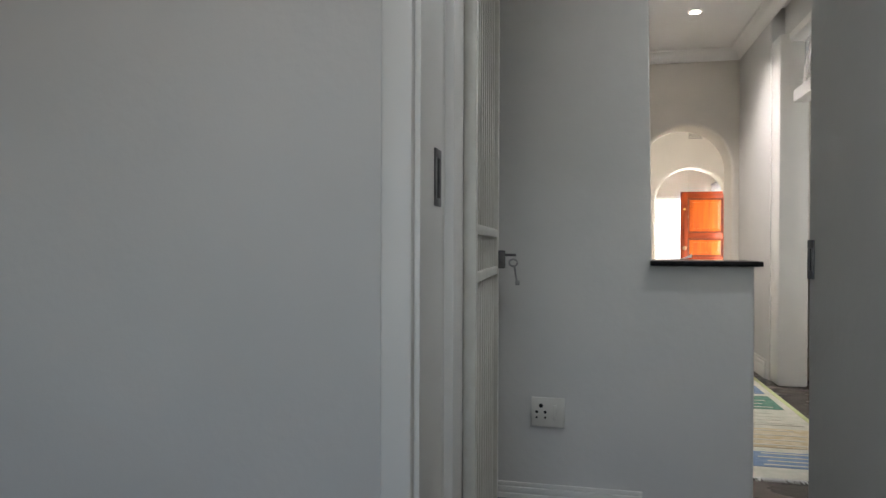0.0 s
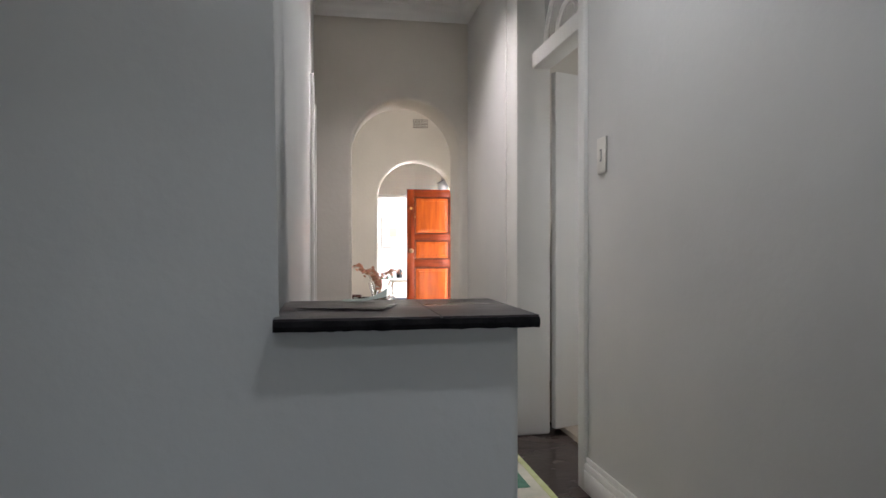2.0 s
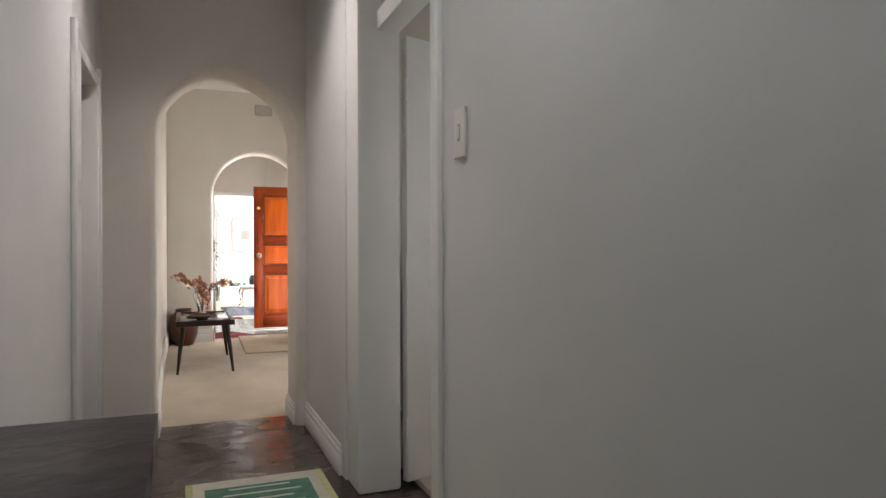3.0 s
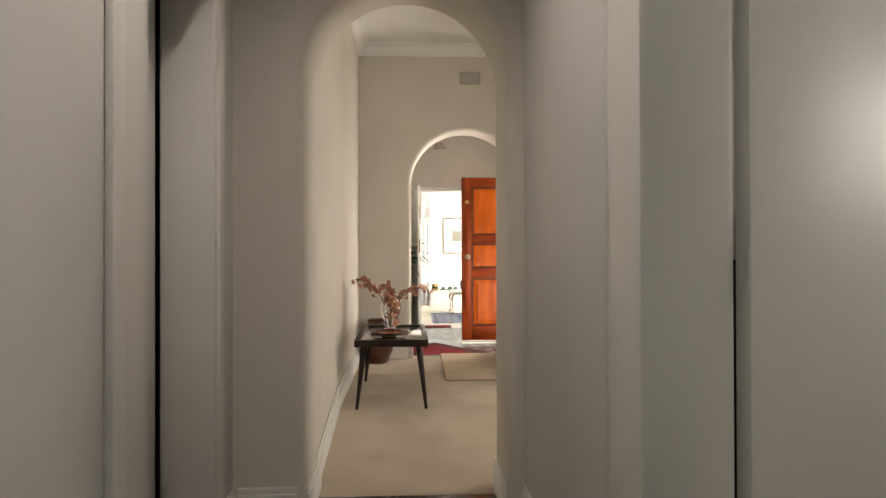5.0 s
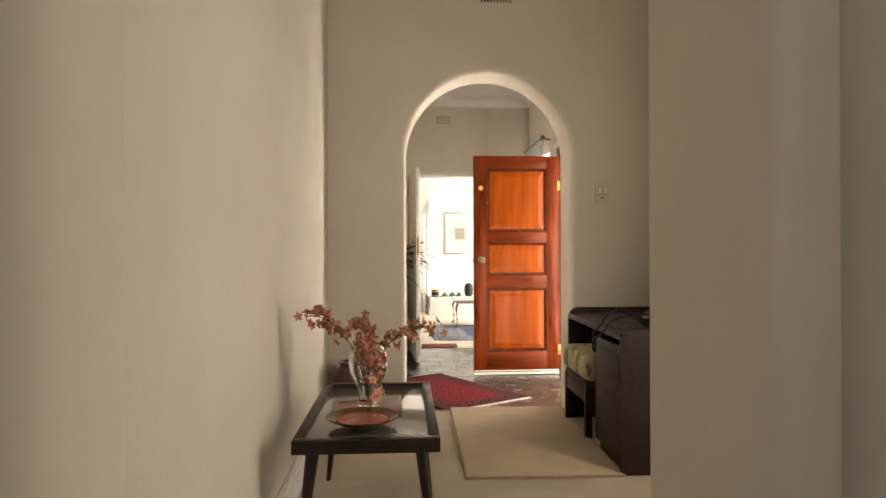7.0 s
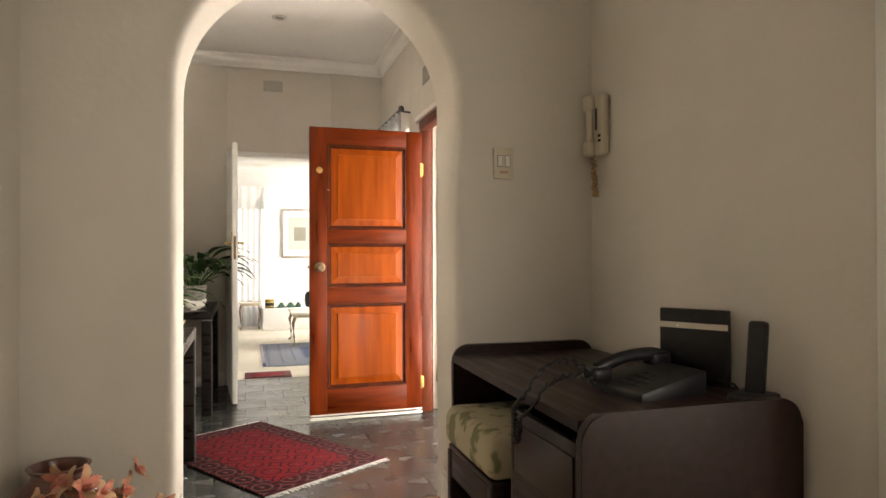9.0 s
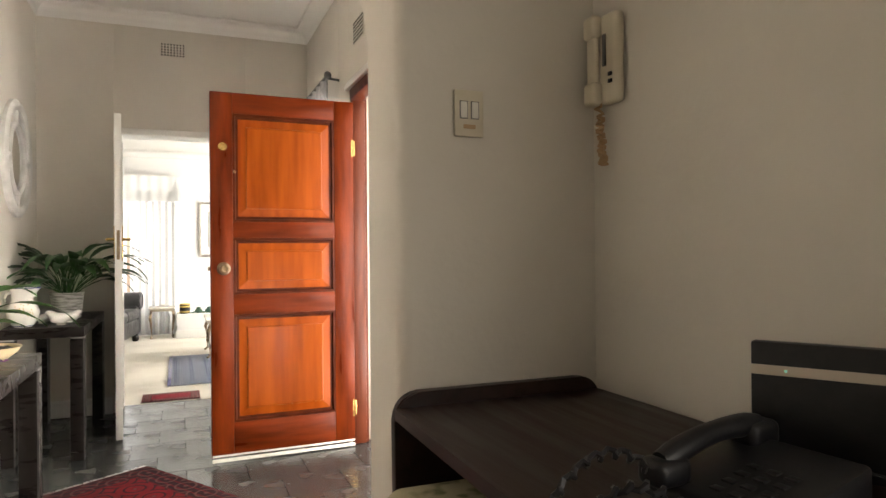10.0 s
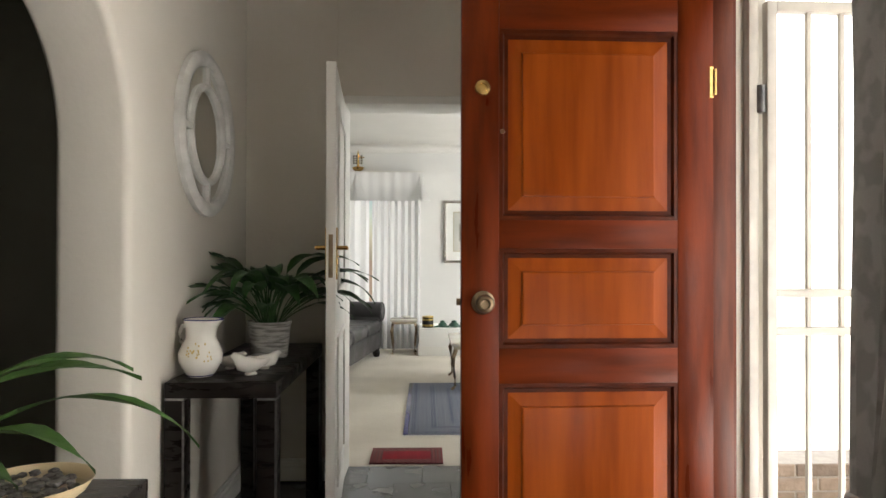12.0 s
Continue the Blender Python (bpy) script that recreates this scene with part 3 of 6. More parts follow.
for nm, b in (("ceiling_bedroom", (-2.4, -2.8, TOP, 2.0, 1.85, TOP + 0.1)), ("ceiling_passage", (-1.2, 1.85, TOP, 1.9, 7.15, TOP + 0.1)),
              ("ceiling_side_room", (1.9, 3.8, TOP, 3.8, 7.15, TOP + 0.1)), ("ceiling_hall", (0.3, 7.15, TOP, 3.7, 10.2, TOP + 0.1)),
              ("ceiling_foyer", (-1.9, 10.2, TOP, 2.75, 14.0, TOP + 0.1)), ("ceiling_lounge", (-1.9, 14.0, 2.6, 4.8, 18.95, 2.72))):
    setting(nm, boxed(*b), "ceiling", "plain white painted plaster ceiling", "ceiling")
cornice("cornice_passage", 0.352, 3.33, 1.498, 6.948, TOP - 0.002)
cornice("cornice_hall", 0.614, 7.332, 2.568, 10.058, TOP - 0.002)
cornice("cornice_foyer", 0.612, 10.352, 2.498, 13.888, TOP - 0.002)
cornice("cornice_lounge", -1.698, 14.118, 4.598, 18.748, 2.598, 0.09, 0.12)

skirting("baseboard_passage", [(0.352, 3.35, 0.352, 5.86, 1, 0), (0.37, 6.948, 0.60, 6.948, 0, -1), (0.352, 6.77, 0.352, 6.93, 1, 0), (1.578, 1.97, 1.578, 4.80, -1, 0), (1.498, 5.95, 1.498, 6.948, -1, 0)], PF, 0.15)
skirting("baseboard_socket_wall", [(-0.60, 3.068, 0.34, 3.068, 0, -1)], 0.0, 0.115)
skirting("baseboard_arch", [(0.629, 6.98, 0.629, 7.22, 1, 0), (1.431, 6.98, 1.431, 7.22, -1, 0), (0.629, 7.225, 0.629, 7.32, 1, 0), (1.431, 7.225, 1.431, 7.32, -1, 0), (1.059, 10.06, 1.059, 10.215, 1, 0), (2.013, 10.06, 2.013, 10.215, -1, 0)], HF, 0.13, 0.016, floor_at)
skirting("baseboard_hall", [(0.614, 7.36, 0.614, 8.298, 1, 0), (0.614, 8.30, 0.614, 10.05, 1, 0), (0.63, 10.058, 1.03, 10.058, 0, -1), (2.04, 10.058, 2.55, 10.058, 0, -1), (2.568, 8.88, 2.568, 10.05, -1, 0)], HF, 0.13, 0.018, floor_at)
skirting("baseboard_foyer", [(0.612, 10.36, 0.612, 11.46, 1, 0), (0.612, 12.54, 0.612, 13.88, 1, 0), (0.63, 13.888, 1.08, 13.888, 0, -1), (2.498, 12.45, 2.498, 13.88, -1, 0)], 0.0, 0.12)

# white frame of the bedroom doorway, rebated
bm = bmesh.new()
for x0, x1 in ((-0.305, -0.235),):
    box(bm, x0, 1.712, PF, x1, 1.742, 2.13, 0.008)
box(bm, -0.235, 1.712, 2.06, 0.640, 1.742, 2.13, 0.008)
for x0, x1, x2, x3 in ((-0.245, -0.222, -0.245, -0.198),):
    box(bm, x0, 1.735, PF, x1, 1.955, 2.08, 0.004)
    box(bm, x2, 1.975, PF, x3, 2.10, 2.08, 0.004)
    box(bm, x0, 1.955, PF, x1, 1.975, 2.08)
box(bm, -0.222, 1.735, 2.058, 0.640, 1.95, 2.08, 0.004)
trim_1 = setting("trim_bedroom_door", bm, "white", "white painted rebated frame of the bedroom doorway", "door frame")


def strike_plate(x, y, z0, z1, side, half):
    th = thing("strike_plate", "grey steel lock keep in a white door jamb", "lock keep", Matrix.Translation((x, y, (z0 + z1) / 2)))
    h = (z1 - z0) / 2
    bm = bmesh.new()
    for a, b, c, d in ((-half, -h, half, -h + 0.02), (-half, h - 0.02, half, h), (-half, -h + 0.02, -0.4 * half, h - 0.02), (0.4 * half, -h + 0.02, half, h - 0.02)):
        box(bm, min(0, side * 0.004), a, b, max(0, side * 0.004), c, d, 0.001)
    part("plate", bm, "dark_steel", th)
    part("keep_hole", boxed(min(0, side * 0.002), -0.4 * half, -h + 0.02, max(0, side * 0.002), 0.4 * half, h - 0.02), "black_hole", th, "dark slot")
    return th


strike_plate(-0.222, 1.889, 1.172, 1.307, 1, 0.031)
strike_plate(0.642, 2.071, 1.004, 1.096, -1, 0.020)

# frames of the passage doors, with a patterned transom over the right-hand one
bm = bmesh.new()
box(bm, 1.506, 5.66, PF, 1.71, 5.885, 2.66, 0.016)
box(bm, 1.585, 4.862, PF, 1.82, 4.90, 2.66, 0.006)
box(bm, 1.57, 4.89, 2.60, 1.71, 5.67, 2.66, 0.006)
box(bm, 1.60, 4.89, 2.15, 1.71, 5.67, 2.24, 0.008)
box(bm, 1.56, 4.80, PF, 1.582, 4.868, 2.66, 0.004)
setting("trim_side_door", bm, "white", "white painted door frame with a transom bar", "door frame")
win = new("window_1", None)
tagged(win, "patterned glass transom light over the side door", "window", "", "structure")
part("pane", boxed(1.672, 4.90, 2.24, 1.68, 5.66, 2.60), "frosted", win)
bm = bmesh.new()
tube(bm, [(1.665, 5.28 + 0.34 * math.cos(math.pi * k / 16), 2.245 + 0.33 * math.sin(math.pi * k / 16)) for k in range(17)], 0.012)
tube(bm, [(1.665, 5.28 + 0.16 * math.cos(math.pi * k / 16), 2.245 + 0.16 * math.sin(math.pi * k / 16)) for k in range(17)], 0.010)
part("glazing_bar", bm, "white", win)
bm = bmesh.new()
box(bm, 0.20, 5.90, PF, 0.362, 6.085, 2.08, 0.006)
box(bm, 0.175, 6.665, PF, 0.362, 6.73, 2.08, 0.006)
box(bm, 0.20, 5.965, 2.02, 0.362, 6.665, 2.08, 0.006)
box(bm, 0.35, 5.86, PF, 0.372, 5.925, 2.12, 0.005)
box(bm, 0.35, 6.70, PF, 0.372, 6.765, 2.12, 0.005)
setting("trim_left_door", bm, "white", "white painted frame of the passage door", "door frame")


def plain_door(name, label, width, height, m, hinge_dots=True):
    d = thing(name, label, "door", m)
    d["kind"] = "structure"
    part("door_leaf", boxed(0, -0.02, 0, width, 0.02, height, 0.003), "white", d)
    for z in (0.25, 1.0, height - 0.25):
        bm = bmesh.new()
        rod(bm, (-0.004, -0.022, z - 0.05), (-0.004, -0.022, z + 0.05), 0.007)
        part("hinge", bm, "white", d)
    bm = bmesh.new()
    rod(bm, (width - 0.06, -0.02, 1.02), (width - 0.06, -0.06, 1.02), 0.009)
    rod(bm, (width - 0.06, -0.055, 1.02), (width - 0.17, -0.055, 1.02), 0.008)
    part("door_handle", bm, "steel", d)
    return d


plain_door("door_1", "plain white painted door standing open into a side room", 0.74, 2.06, pose(1.734, 5.680, PF + 0.03, 0, 0, 20))
plain_door("door_2", "plain white painted passage door standing slightly ajar", 0.545, 2.0, pose(0.150, 6.640, PF + 0.005, 0, 0, -90))

# hall side opening: white architrave
bm = bmesh.new()
box(bm, 2.552, 8.765, HF, 2.572, 8.835, 2.14, 0.004)
box(bm, 2.552, 7.52, PF, 2.572, 7.585, 2.14, 0.004)
box(bm, 2.552, 7.585, 2.07, 2.572, 8.765, 2.14, 0.004)
box(bm, 2.57, 8.785, HF, 2.80, 8.828, 2.10, 0.003)
setting("trim_hall_side", bm, "white", "pale painted architrave of the hall's side opening", "door frame")

# lounge doorway frame and its white door
bm = bmesh.new()
box(bm, 1.095, 13.878, 0, 1.14, 14.12, 2.07, 0.005)
box(bm, 1.98, 13.878, 0, 2.025, 14.12, 2.07, 0.005)
box(bm, 1.14, 13.878, 2.03, 1.98, 14.12, 2.075, 0.005)
setting("trim_lounge_door", bm, "white", "white painted frame of the lounge doorway", "door frame")
d3 = thing("door_3", "white panelled lounge door standing open into the foyer", "door", pose(1.122, 13.872, 0.01, 0, 0, -85.6))
d3["kind"] = "structure"
part("door_leaf", boxed(0, -0.02, 0, 0.815, 0.02, 2.01, 0.003), "white", d3)
for z0, z1 in ((0.2, 0.85), (1.05, 1.85)):
    bm = bmesh.new()
    for a, b, c, d in ((0.12, z0, 0.70, z0 + 0.025), (0.12, z1 - 0.025, 0.70, z1), (0.12, z0 + 0.025, 0.145, z1 - 0.025), (0.675, z0 + 0.025, 0.70, z1 - 0.025)):
        box(bm, a, 0.018, b, c, 0.030, d, 0.004)
    part("moulding", bm, "white", d3)
part("lock_face", boxed(0.812, -0.009, 1.11, 0.8175, 0.009, 1.29, 0.001), "bronze", d3, "dark bronze mortise lock face")
for s in (-1, 1):
    lever_plate = part("lever_plate", boxed(0.745, min(s * 0.02, s * 0.026), 1.10, 0.785, max(s * 0.02, s * 0.026), 1.32, 0.002), "brass", d3)
    bm = bmesh.new()
    rod(bm, (0.765, s * 0.02, 1.235), (0.765, s * 0.065, 1.235), 0.009)
    rod(bm, (0.770, s * 0.062, 1.235), (0.66, s * 0.062, 1.232), 0.009, 0.006)
    part("lever_handle", bm, "brass", lever_plate, "brass lever handle")

# front doorway: wooden frame, and the panelled door standing open
bm = bmesh.new()
box(bm, 2.502, 12.432, 0, 2.580, 12.49, 2.13, 0.006)
box(bm, 2.485, 11.505, 0, 2.565, 11.545, 2.13, 0.006)
box(bm, 2.485, 11.545, 2.065, 2.565, 12.432, 2.13, 0.006)
box(bm, 2.580, 12.452, 0, 2.598, 12.49, 2.13, 0.004)
setting("trim_front_door", bm, "frame_wood", "dark red stained wooden frame of the front doorway", "door frame")
bm = bmesh.new()
box(bm, 2.470, 11.50, 2.134, 2.498, 12.50, 2.165, 0.006)
box(bm, 2.478, 11.50, 2.165, 2.498, 12.50, 2.18, 0.004)
setting("trim_door_head", bm, "white", "cream plaster moulding over the front door frame", "moulding")

W, H = 0.806, 2.015
hinge = Vector((2.496, 12.420, 0.03))
ang = math.degrees(math.atan2(12.400 - 12.420, 1.69 - 2.496))
door = thing("front_door", "red-brown three-panel wooden front door standing wide open", "door", pose(*hinge, 0, 0, ang))
T = 0.022
# leaf runs along +x from the hinge; its room side looks along +y of the leaf
stiles = [(0, 0.115), (W - 0.118, W)]
rails = [(0, 0.185), (0.783, 0.893), (1.208, 1.298), (1.90, H)]
for x0, x1 in stiles:
    part("stile", boxed(x0, -T, 0, x1, T, H, 0.002), "door_wood", door)
for z0, z1 in rails:
    part("rail", boxed(stiles[0][1], -T + 0.001, z0, stiles[1][0], T - 0.001, z1, 0.0015), "rail_wood", door)
for (_, z0), (z1, _) in zip(rails, rails[1:]):
    x0, x1 = stiles[0][1], stiles[1][0]
    part("panel_backing", boxed(x0, -0.006, z0, x1, 0.006, z1), "door_wood", door)
    for s in (-1, 1):
        bm = bmesh.new()
        g = 0.006
        loops = []
        for inset, y in ((0, 0.019), (0.012, 0.0195), (0.018, 0.009), (0.030, 0.008)):
            loops.append([bm.verts.new((x, s * y, z)) for x, z in ((x0 + inset, z0 + inset), (x1 - inset, z0 + inset), (x1 - inset, z1 - inset), (x0 + inset, z1 - inset))])
        for a, b in zip(loops, loops[1:]):
            for k in range(4):
                bm.faces.new((a[k], a[(k + 1) % 4], b[(k + 1) % 4], b[k]))
        part("moulding", bm, "moulding_wood", door)
        bm = bmesh.new()
        loops = []
        for inset, y in ((0.030, 0.008), (0.073, 0.0150), (0.0745, 0.0195), (0.079, 0.0205)):
            loops.append([bm.verts.new((x, s * y, z)) for x, z in ((x0 + inset, z0 + inset), (x1 - inset, z0 + inset), (x1 - inset, z1 - inset), (x0 + inset, z1 - inset))])
        for a, b in zip(loops, loops[1:]):
            for k in range(4):
                bm.faces.new((a[k], a[(k + 1) % 4], b[(k + 1) % 4], b[k]))
        bm.faces.new(loops[-1])
        part("raised_panel", bm, "panel_wood", door, "orange-toned raised wooden panel", smooth=False)
strip = bmesh.new()
box(strip, 0.002, T, -0.024, W - 0.002, T + 0.012, -0.006, 0.002)
box(strip, 0.002, T, 0.004, W - 0.002, T + 0.007, 0.014, 0.002)
part("weather_strip", strip, "plastic_white", door, "white weather strip along the bottom")
turn = pose(0, 0, 0, -90)


def on_face(x, z):
    return Matrix.Translation((x, T, z)) @ turn


bm = bmesh.new()
lathe(bm, [(0.024, 0), (0.026, 0.004), (0.022, 0.010), (0.012, 0.012), (0.011, 0.009), (0.003, 0.009)], m=on_face(W - 0.065, 1.712))
part("deadlock", bm, "brass", door, "round brass deadlock cylinder")
bm = bmesh.new()
lathe(bm, [(0.006, 0), (0.008, 0.003), (0.007, 0.008), (0.002, 0.009)], m=on_face(W - 0.128, 1.575))
part("peephole", bm, "bronze", door)
bm = bmesh.new()
lathe(bm, [(0.036, 0), (0.037, 0.004), (0.030, 0.010), (0.014, 0.014), (0.013, 0.034), (0.026, 0.042), (0.029, 0.055), (0.024, 0.066), (0.016, 0.069), (0.012, 0.064), (0.004, 0.063)], m=on_face(W - 0.068, 1.038))
part("door_knob", bm, "bronze", door, "antique bronze round door knob")
part("latch_bolt", boxed(W, -0.006, 1.028, W + 0.014, 0.006, 1.050, 0.002), "bronze", door)
part("deadbolt_face", boxed(W - 0.001, -0.010, 1.66, W + 0.002, 0.010, 1.76, 0.001), "bronze", door)
for z in (0.20, 1.74):
    bm = bmesh.new()
    rod(bm, (-0.004, T + 0.002, z - 0.042), (-0.004, T + 0.002, z + 0.042), 0.006)
    box(bm, 0.0, T - 0.001, z - 0.05, 0.012, T + 0.002, z + 0.05)
    part("hinge", bm, "brass", door, "brass butt hinge")


def bar_gate(name, label, w, h, m, mat, rails_at, bars, tubew, bar_r=0.007, round_bars=False):
    g = thing(name, label, "security gate", m)
    for x in (0, w - tubew):
        part("stile", boxed(x, -tubew / 2, 0, x + tubew, tubew / 2, h, 0.004), mat, g)
    for z in (0, h - tubew):
        part("end_rail", boxed(tubew, -tubew / 2, z, w - tubew, tubew / 2, z + tubew, 0.003), mat, g)
    for z in rails_at:
        part("rail", boxed(tubew, -tubew / 2 + 0.002, z, w - tubew, tubew / 2 - 0.002, z + tubew * 0.8, 0.003), mat, g)
    zs = [tubew] + [z for r0 in rails_at for z in (r0, r0 + tubew * 0.8)] + [h - tubew]
    for k in range(bars):
        x = tubew + (w - 2 * tubew) * (k + 1) / (bars + 1)
        for z0, z1 in zip(zs[::2], zs[1::2]):
            part("bar", boxed(x - bar_r, -bar_r, z0 - 0.001, x + bar_r, bar_r, z1 + 0.001, 0.002), mat, g)
    return g


# open gate beside the bedroom doorway, and its lock with key
inner = bar_gate("security_gate", "cream painted steel security gate standing open in the passage", 0.69, 2.0, pose(-0.185, 2.125, 0.052, 0, 0, 92.5), "gate", (0.925, 1.06), 9, 0.036, 0.0075)
lock_case = part("lock_case", boxed(0.662, -0.042, 0.945, 0.694, -0.012, 1.012, 0.003), "dark_steel", inner, "dark steel gate lock")
bm = bmesh.new()
rod(bm, (0.680, -0.042, 0.995), (0.680, -0.082, 0.995), 0.005)
part("lock_spindle", bm, "dark_steel", lock_case)
bm = bmesh.new()
tube(bm, [(0.680, -0.072 + 0.015 * math.cos(a), 0.966 + 0.013 * math.sin(a)) for a in [2 * math.pi * k / 14 for k in range(15)]], 0.004, 6)
rod(bm, (0.680, -0.076, 0.952), (0.680, -0.088, 0.885), 0.004)
box(bm, 0.677, -0.096, 0.883, 0.683, -0.080, 0.901, 0.001)
part("key", bm, "steel", lock_case, "steel key hanging in the lock")

# outer gate at the front door
bm = bmesh.new()
box(bm, 2.638, 12.45, 0, 2.672, 12.49, 2.12, 0.004)
box(bm, 2.70, 11.51, 0, 2.735, 11.55, 2.12, 0.004)
setting("trim_outer_gate", bm, "outer_gate", "stone-coloured steel frame of the outer gate", "gate frame")
outer = bar_gate("outer_security_gate", "stone-coloured steel security gate outside the front door", 0.86, 2.02, pose(2.690, 12.45, 0.03, 0, 0, 2), "outer_gate", (0.925, 1.05), 6, 0.034, 0.008)
for z in (0.32, 1.70):
    bm = bmesh.new()
    rod(bm, (-0.012, 0.0, z - 0.045), (-0.012, 0.0, z + 0.045), 0.014)
    part("hinge", bm, "dark_steel", outer)

# barred foyer window
w2 = new("window_2", None)
tagged(w2, "tall steel window with horizontal burglar bars beside the front door", "window", "", "structure")
for y in (10.50, 11.215):
    part("window_frame", boxed(2.60, y, 0.24, 2.635, y + 0.025, 2.22, 0.002), "white", w2)
for z in (0.24, 1.58, 2.195):
    part("window_frame", boxed(2.60, 10.525, z, 2.635, 11.215, z + 0.03, 0.002), "white", w2)
part("mullion", boxed(2.604, 10.86, 0.27, 2.630, 10.885, 2.195, 0.002), "white", w2)
for k in range(14):
    bm = bmesh.new()
    rod(bm, (2.565, 10.50, 0.40 + 0.138 * k), (2.565, 11.24, 0.40 + 0.138 * k), 0.007, n=8)
    part("burglar_bar", bm, "outer_gate", w2)
part("window_handle", boxed(2.585, 10.80, 1.05, 2.605, 10.85, 1.15, 0.006), "plastic_white", w2)
pane = part("pane", boxed(2.614, 10.525, 0.27, 2.618, 11.215, 2.195), "glass", w2)
pane.visible_shadow = False
part("window_sill", boxed(2.49, 10.47, 0.215, 2.70, 11.27, 0.243, 0.006), "white", w2)

# outside
setting("ground", boxed(-150, -150, -0.6, 150, 150, -0.21), "paving", "sunlit orange-brown paved ground", "ground")
setting("terrace", boxed(2.72, 8.0, -0.205, 7.0, 16.5, -0.02, 0.01), "paving", "sunlit orange-brown paved terrace outside the front door", "paving")
# glowing sheets stand in for the overbright outdoors; the side one covers the lounge wall
setting("backdrop", boxed(7.0, 2.0, -0.2, 7.25, 26.0, 9.0), "glowing_white", "plain glowing white backdrop outside the front door", "backdrop")
setting("backdrop_side", boxed(2.76, 13.62, -0.2, 7.0, 13.80, 5.0), "glowing_white", "plain glowing white backdrop beyond the terrace", "backdrop")
planter = setting("planter_wall", boxed(2.76, 13.35, -0.02, 5.6, 13.56, 0.245), "mortar", "low grey-brown brick planter wall beside the terrace", "brick wall")
brick_mesh = None
for row in range(4):
    for k in range(13):
        x = 2.77 + 0.215 * k + (0.107 if row % 2 else 0)
        if x + 0.205 > 5.6:
            continue
        z = -0.012 + row * 0.066
        if brick_mesh is None:
            bm = boxed(0, -0.006, 0, 0.205, 0.04, 0.057, 0.004, 1)
            ob = part("brick", bm, "brick", planter, smooth=False)
            brick_mesh = ob.data
        else:
            ob = new("brick", brick_mesh)
            ob.parent = planter
        ob.location = (x, 13.35, z)

# ---- small fixtures ----


def air_vent(x, z, y, w=0.16, h=0.09, cols=9, rows=5, turn_z=0):
    th = thing("air_vent", "plastered-in terracotta air vent with rows of holes", "air vent", pose(x, y, z, 0, 0, turn_z), "air vents")
    part("grille_plate", boxed(-w / 2, -0.004, -h / 2, w / 2, 0.0, h / 2, 0.002), "plaster", th)
    mesh = None
    for r in range(rows):
        for c in range(cols):
            px, pz = -w / 2 + w * (c + 0.5) / cols, -h / 2 + h * (r + 0.5) / rows
            if mesh is None:
                mesh = part("hole", boxed(-w / cols * 0.27, -0.0055, -h / rows * 0.27, w / cols * 0.27, -0.0035, h / rows * 0.27), "black_hole", th, smooth=False)
                mesh.location = (px, 0, pz)
            else:
                ob = new("hole", mesh.data)
                ob.parent, ob.location = th, (px, 0, pz)
    return th


air_vent(1.577, 2.645, 10.058, 0.185, 0.115, 10, 6)
air_vent(1.497, 2.677, 13.888, 0.172, 0.10, 8, 5)
air_vent(0.70, 2.42, 18.748, 0.13, 0.12, 4, 4)
air_vent(2.498, 2.44, 12.25, 0.22, 0.13, 10, 6, -90)


def wall_plate(name, label, category, m, w, h, mat="plastic_white", thick=0.009):
    th = thing(name, label, category, m)
    part("cover_plate", boxed(-w / 2, -thick, -h / 2, w / 2, 0, h / 2, 0.003), mat, th)
    return th


# low power socket on the grey wall
sk = wall_plate("power_socket", "white three-hole power socket with a rocker switch", "socket", Matrix.Translation((-0.028, 3.068, 0.408)), 0.132, 0.118)
for dx, dz, r in ((-0.028, 0.026, 0.0085), (-0.045, 0.0, 0.006), (-0.011, 0.0, 0.006), (-0.045, -0.022, 0.0045), (-0.011, -0.022, 0.0045)):
    bm = bmesh.new()
    rod(bm, (dx, -0.0100, dz), (dx, -0.0085, dz), r, n=14)
    part("socket_hole", bm, "black_hole", sk)
part("rocker_switch", boxed(0.020, -0.014, -0.03, 0.036, -0.009, 0.03, 0.003), "plastic_white", sk)

# two-gang switch in the hall
sw = wall_plate("light_switch", "yellowed two-rocker light switch plate on the hall wall", "light switch", Matrix.Translation((2.197, 10.058, 1.495)), 0.078, 0.115, "plastic_old")
for dx in (-0.015, 0.015):
    part("rocker", boxed(dx - 0.009, -0.013, -0.012, dx + 0.009, -0.009, 0.028, 0.002), "plastic_white", sw)
    part("rocker_recess", boxed(dx - 0.011, -0.0098, -0.014, dx + 0.011, -0.0088, 0.030), "dark_steel", sw)
part("indicator_slot", boxed(-0.016, -0.0105, -0.038, 0.016, -0.009, -0.028), "cord", sw)
# passage switch
ps = wall_plate("light_switch", "narrow white single light switch in the passage", "light switch", pose(1.578, 4.636, 1.512, 0, 0, -90), 0.085, 0.150)
part("rocker_recess", boxed(-0.010, -0.0100, -0.026, 0.010, -0.0088, 0.026), "steel", ps)
part("rocker", boxed(-0.007, -0.014, -0.018, 0.007, -0.009, 0.018, 0.002), "plastic_white", ps)


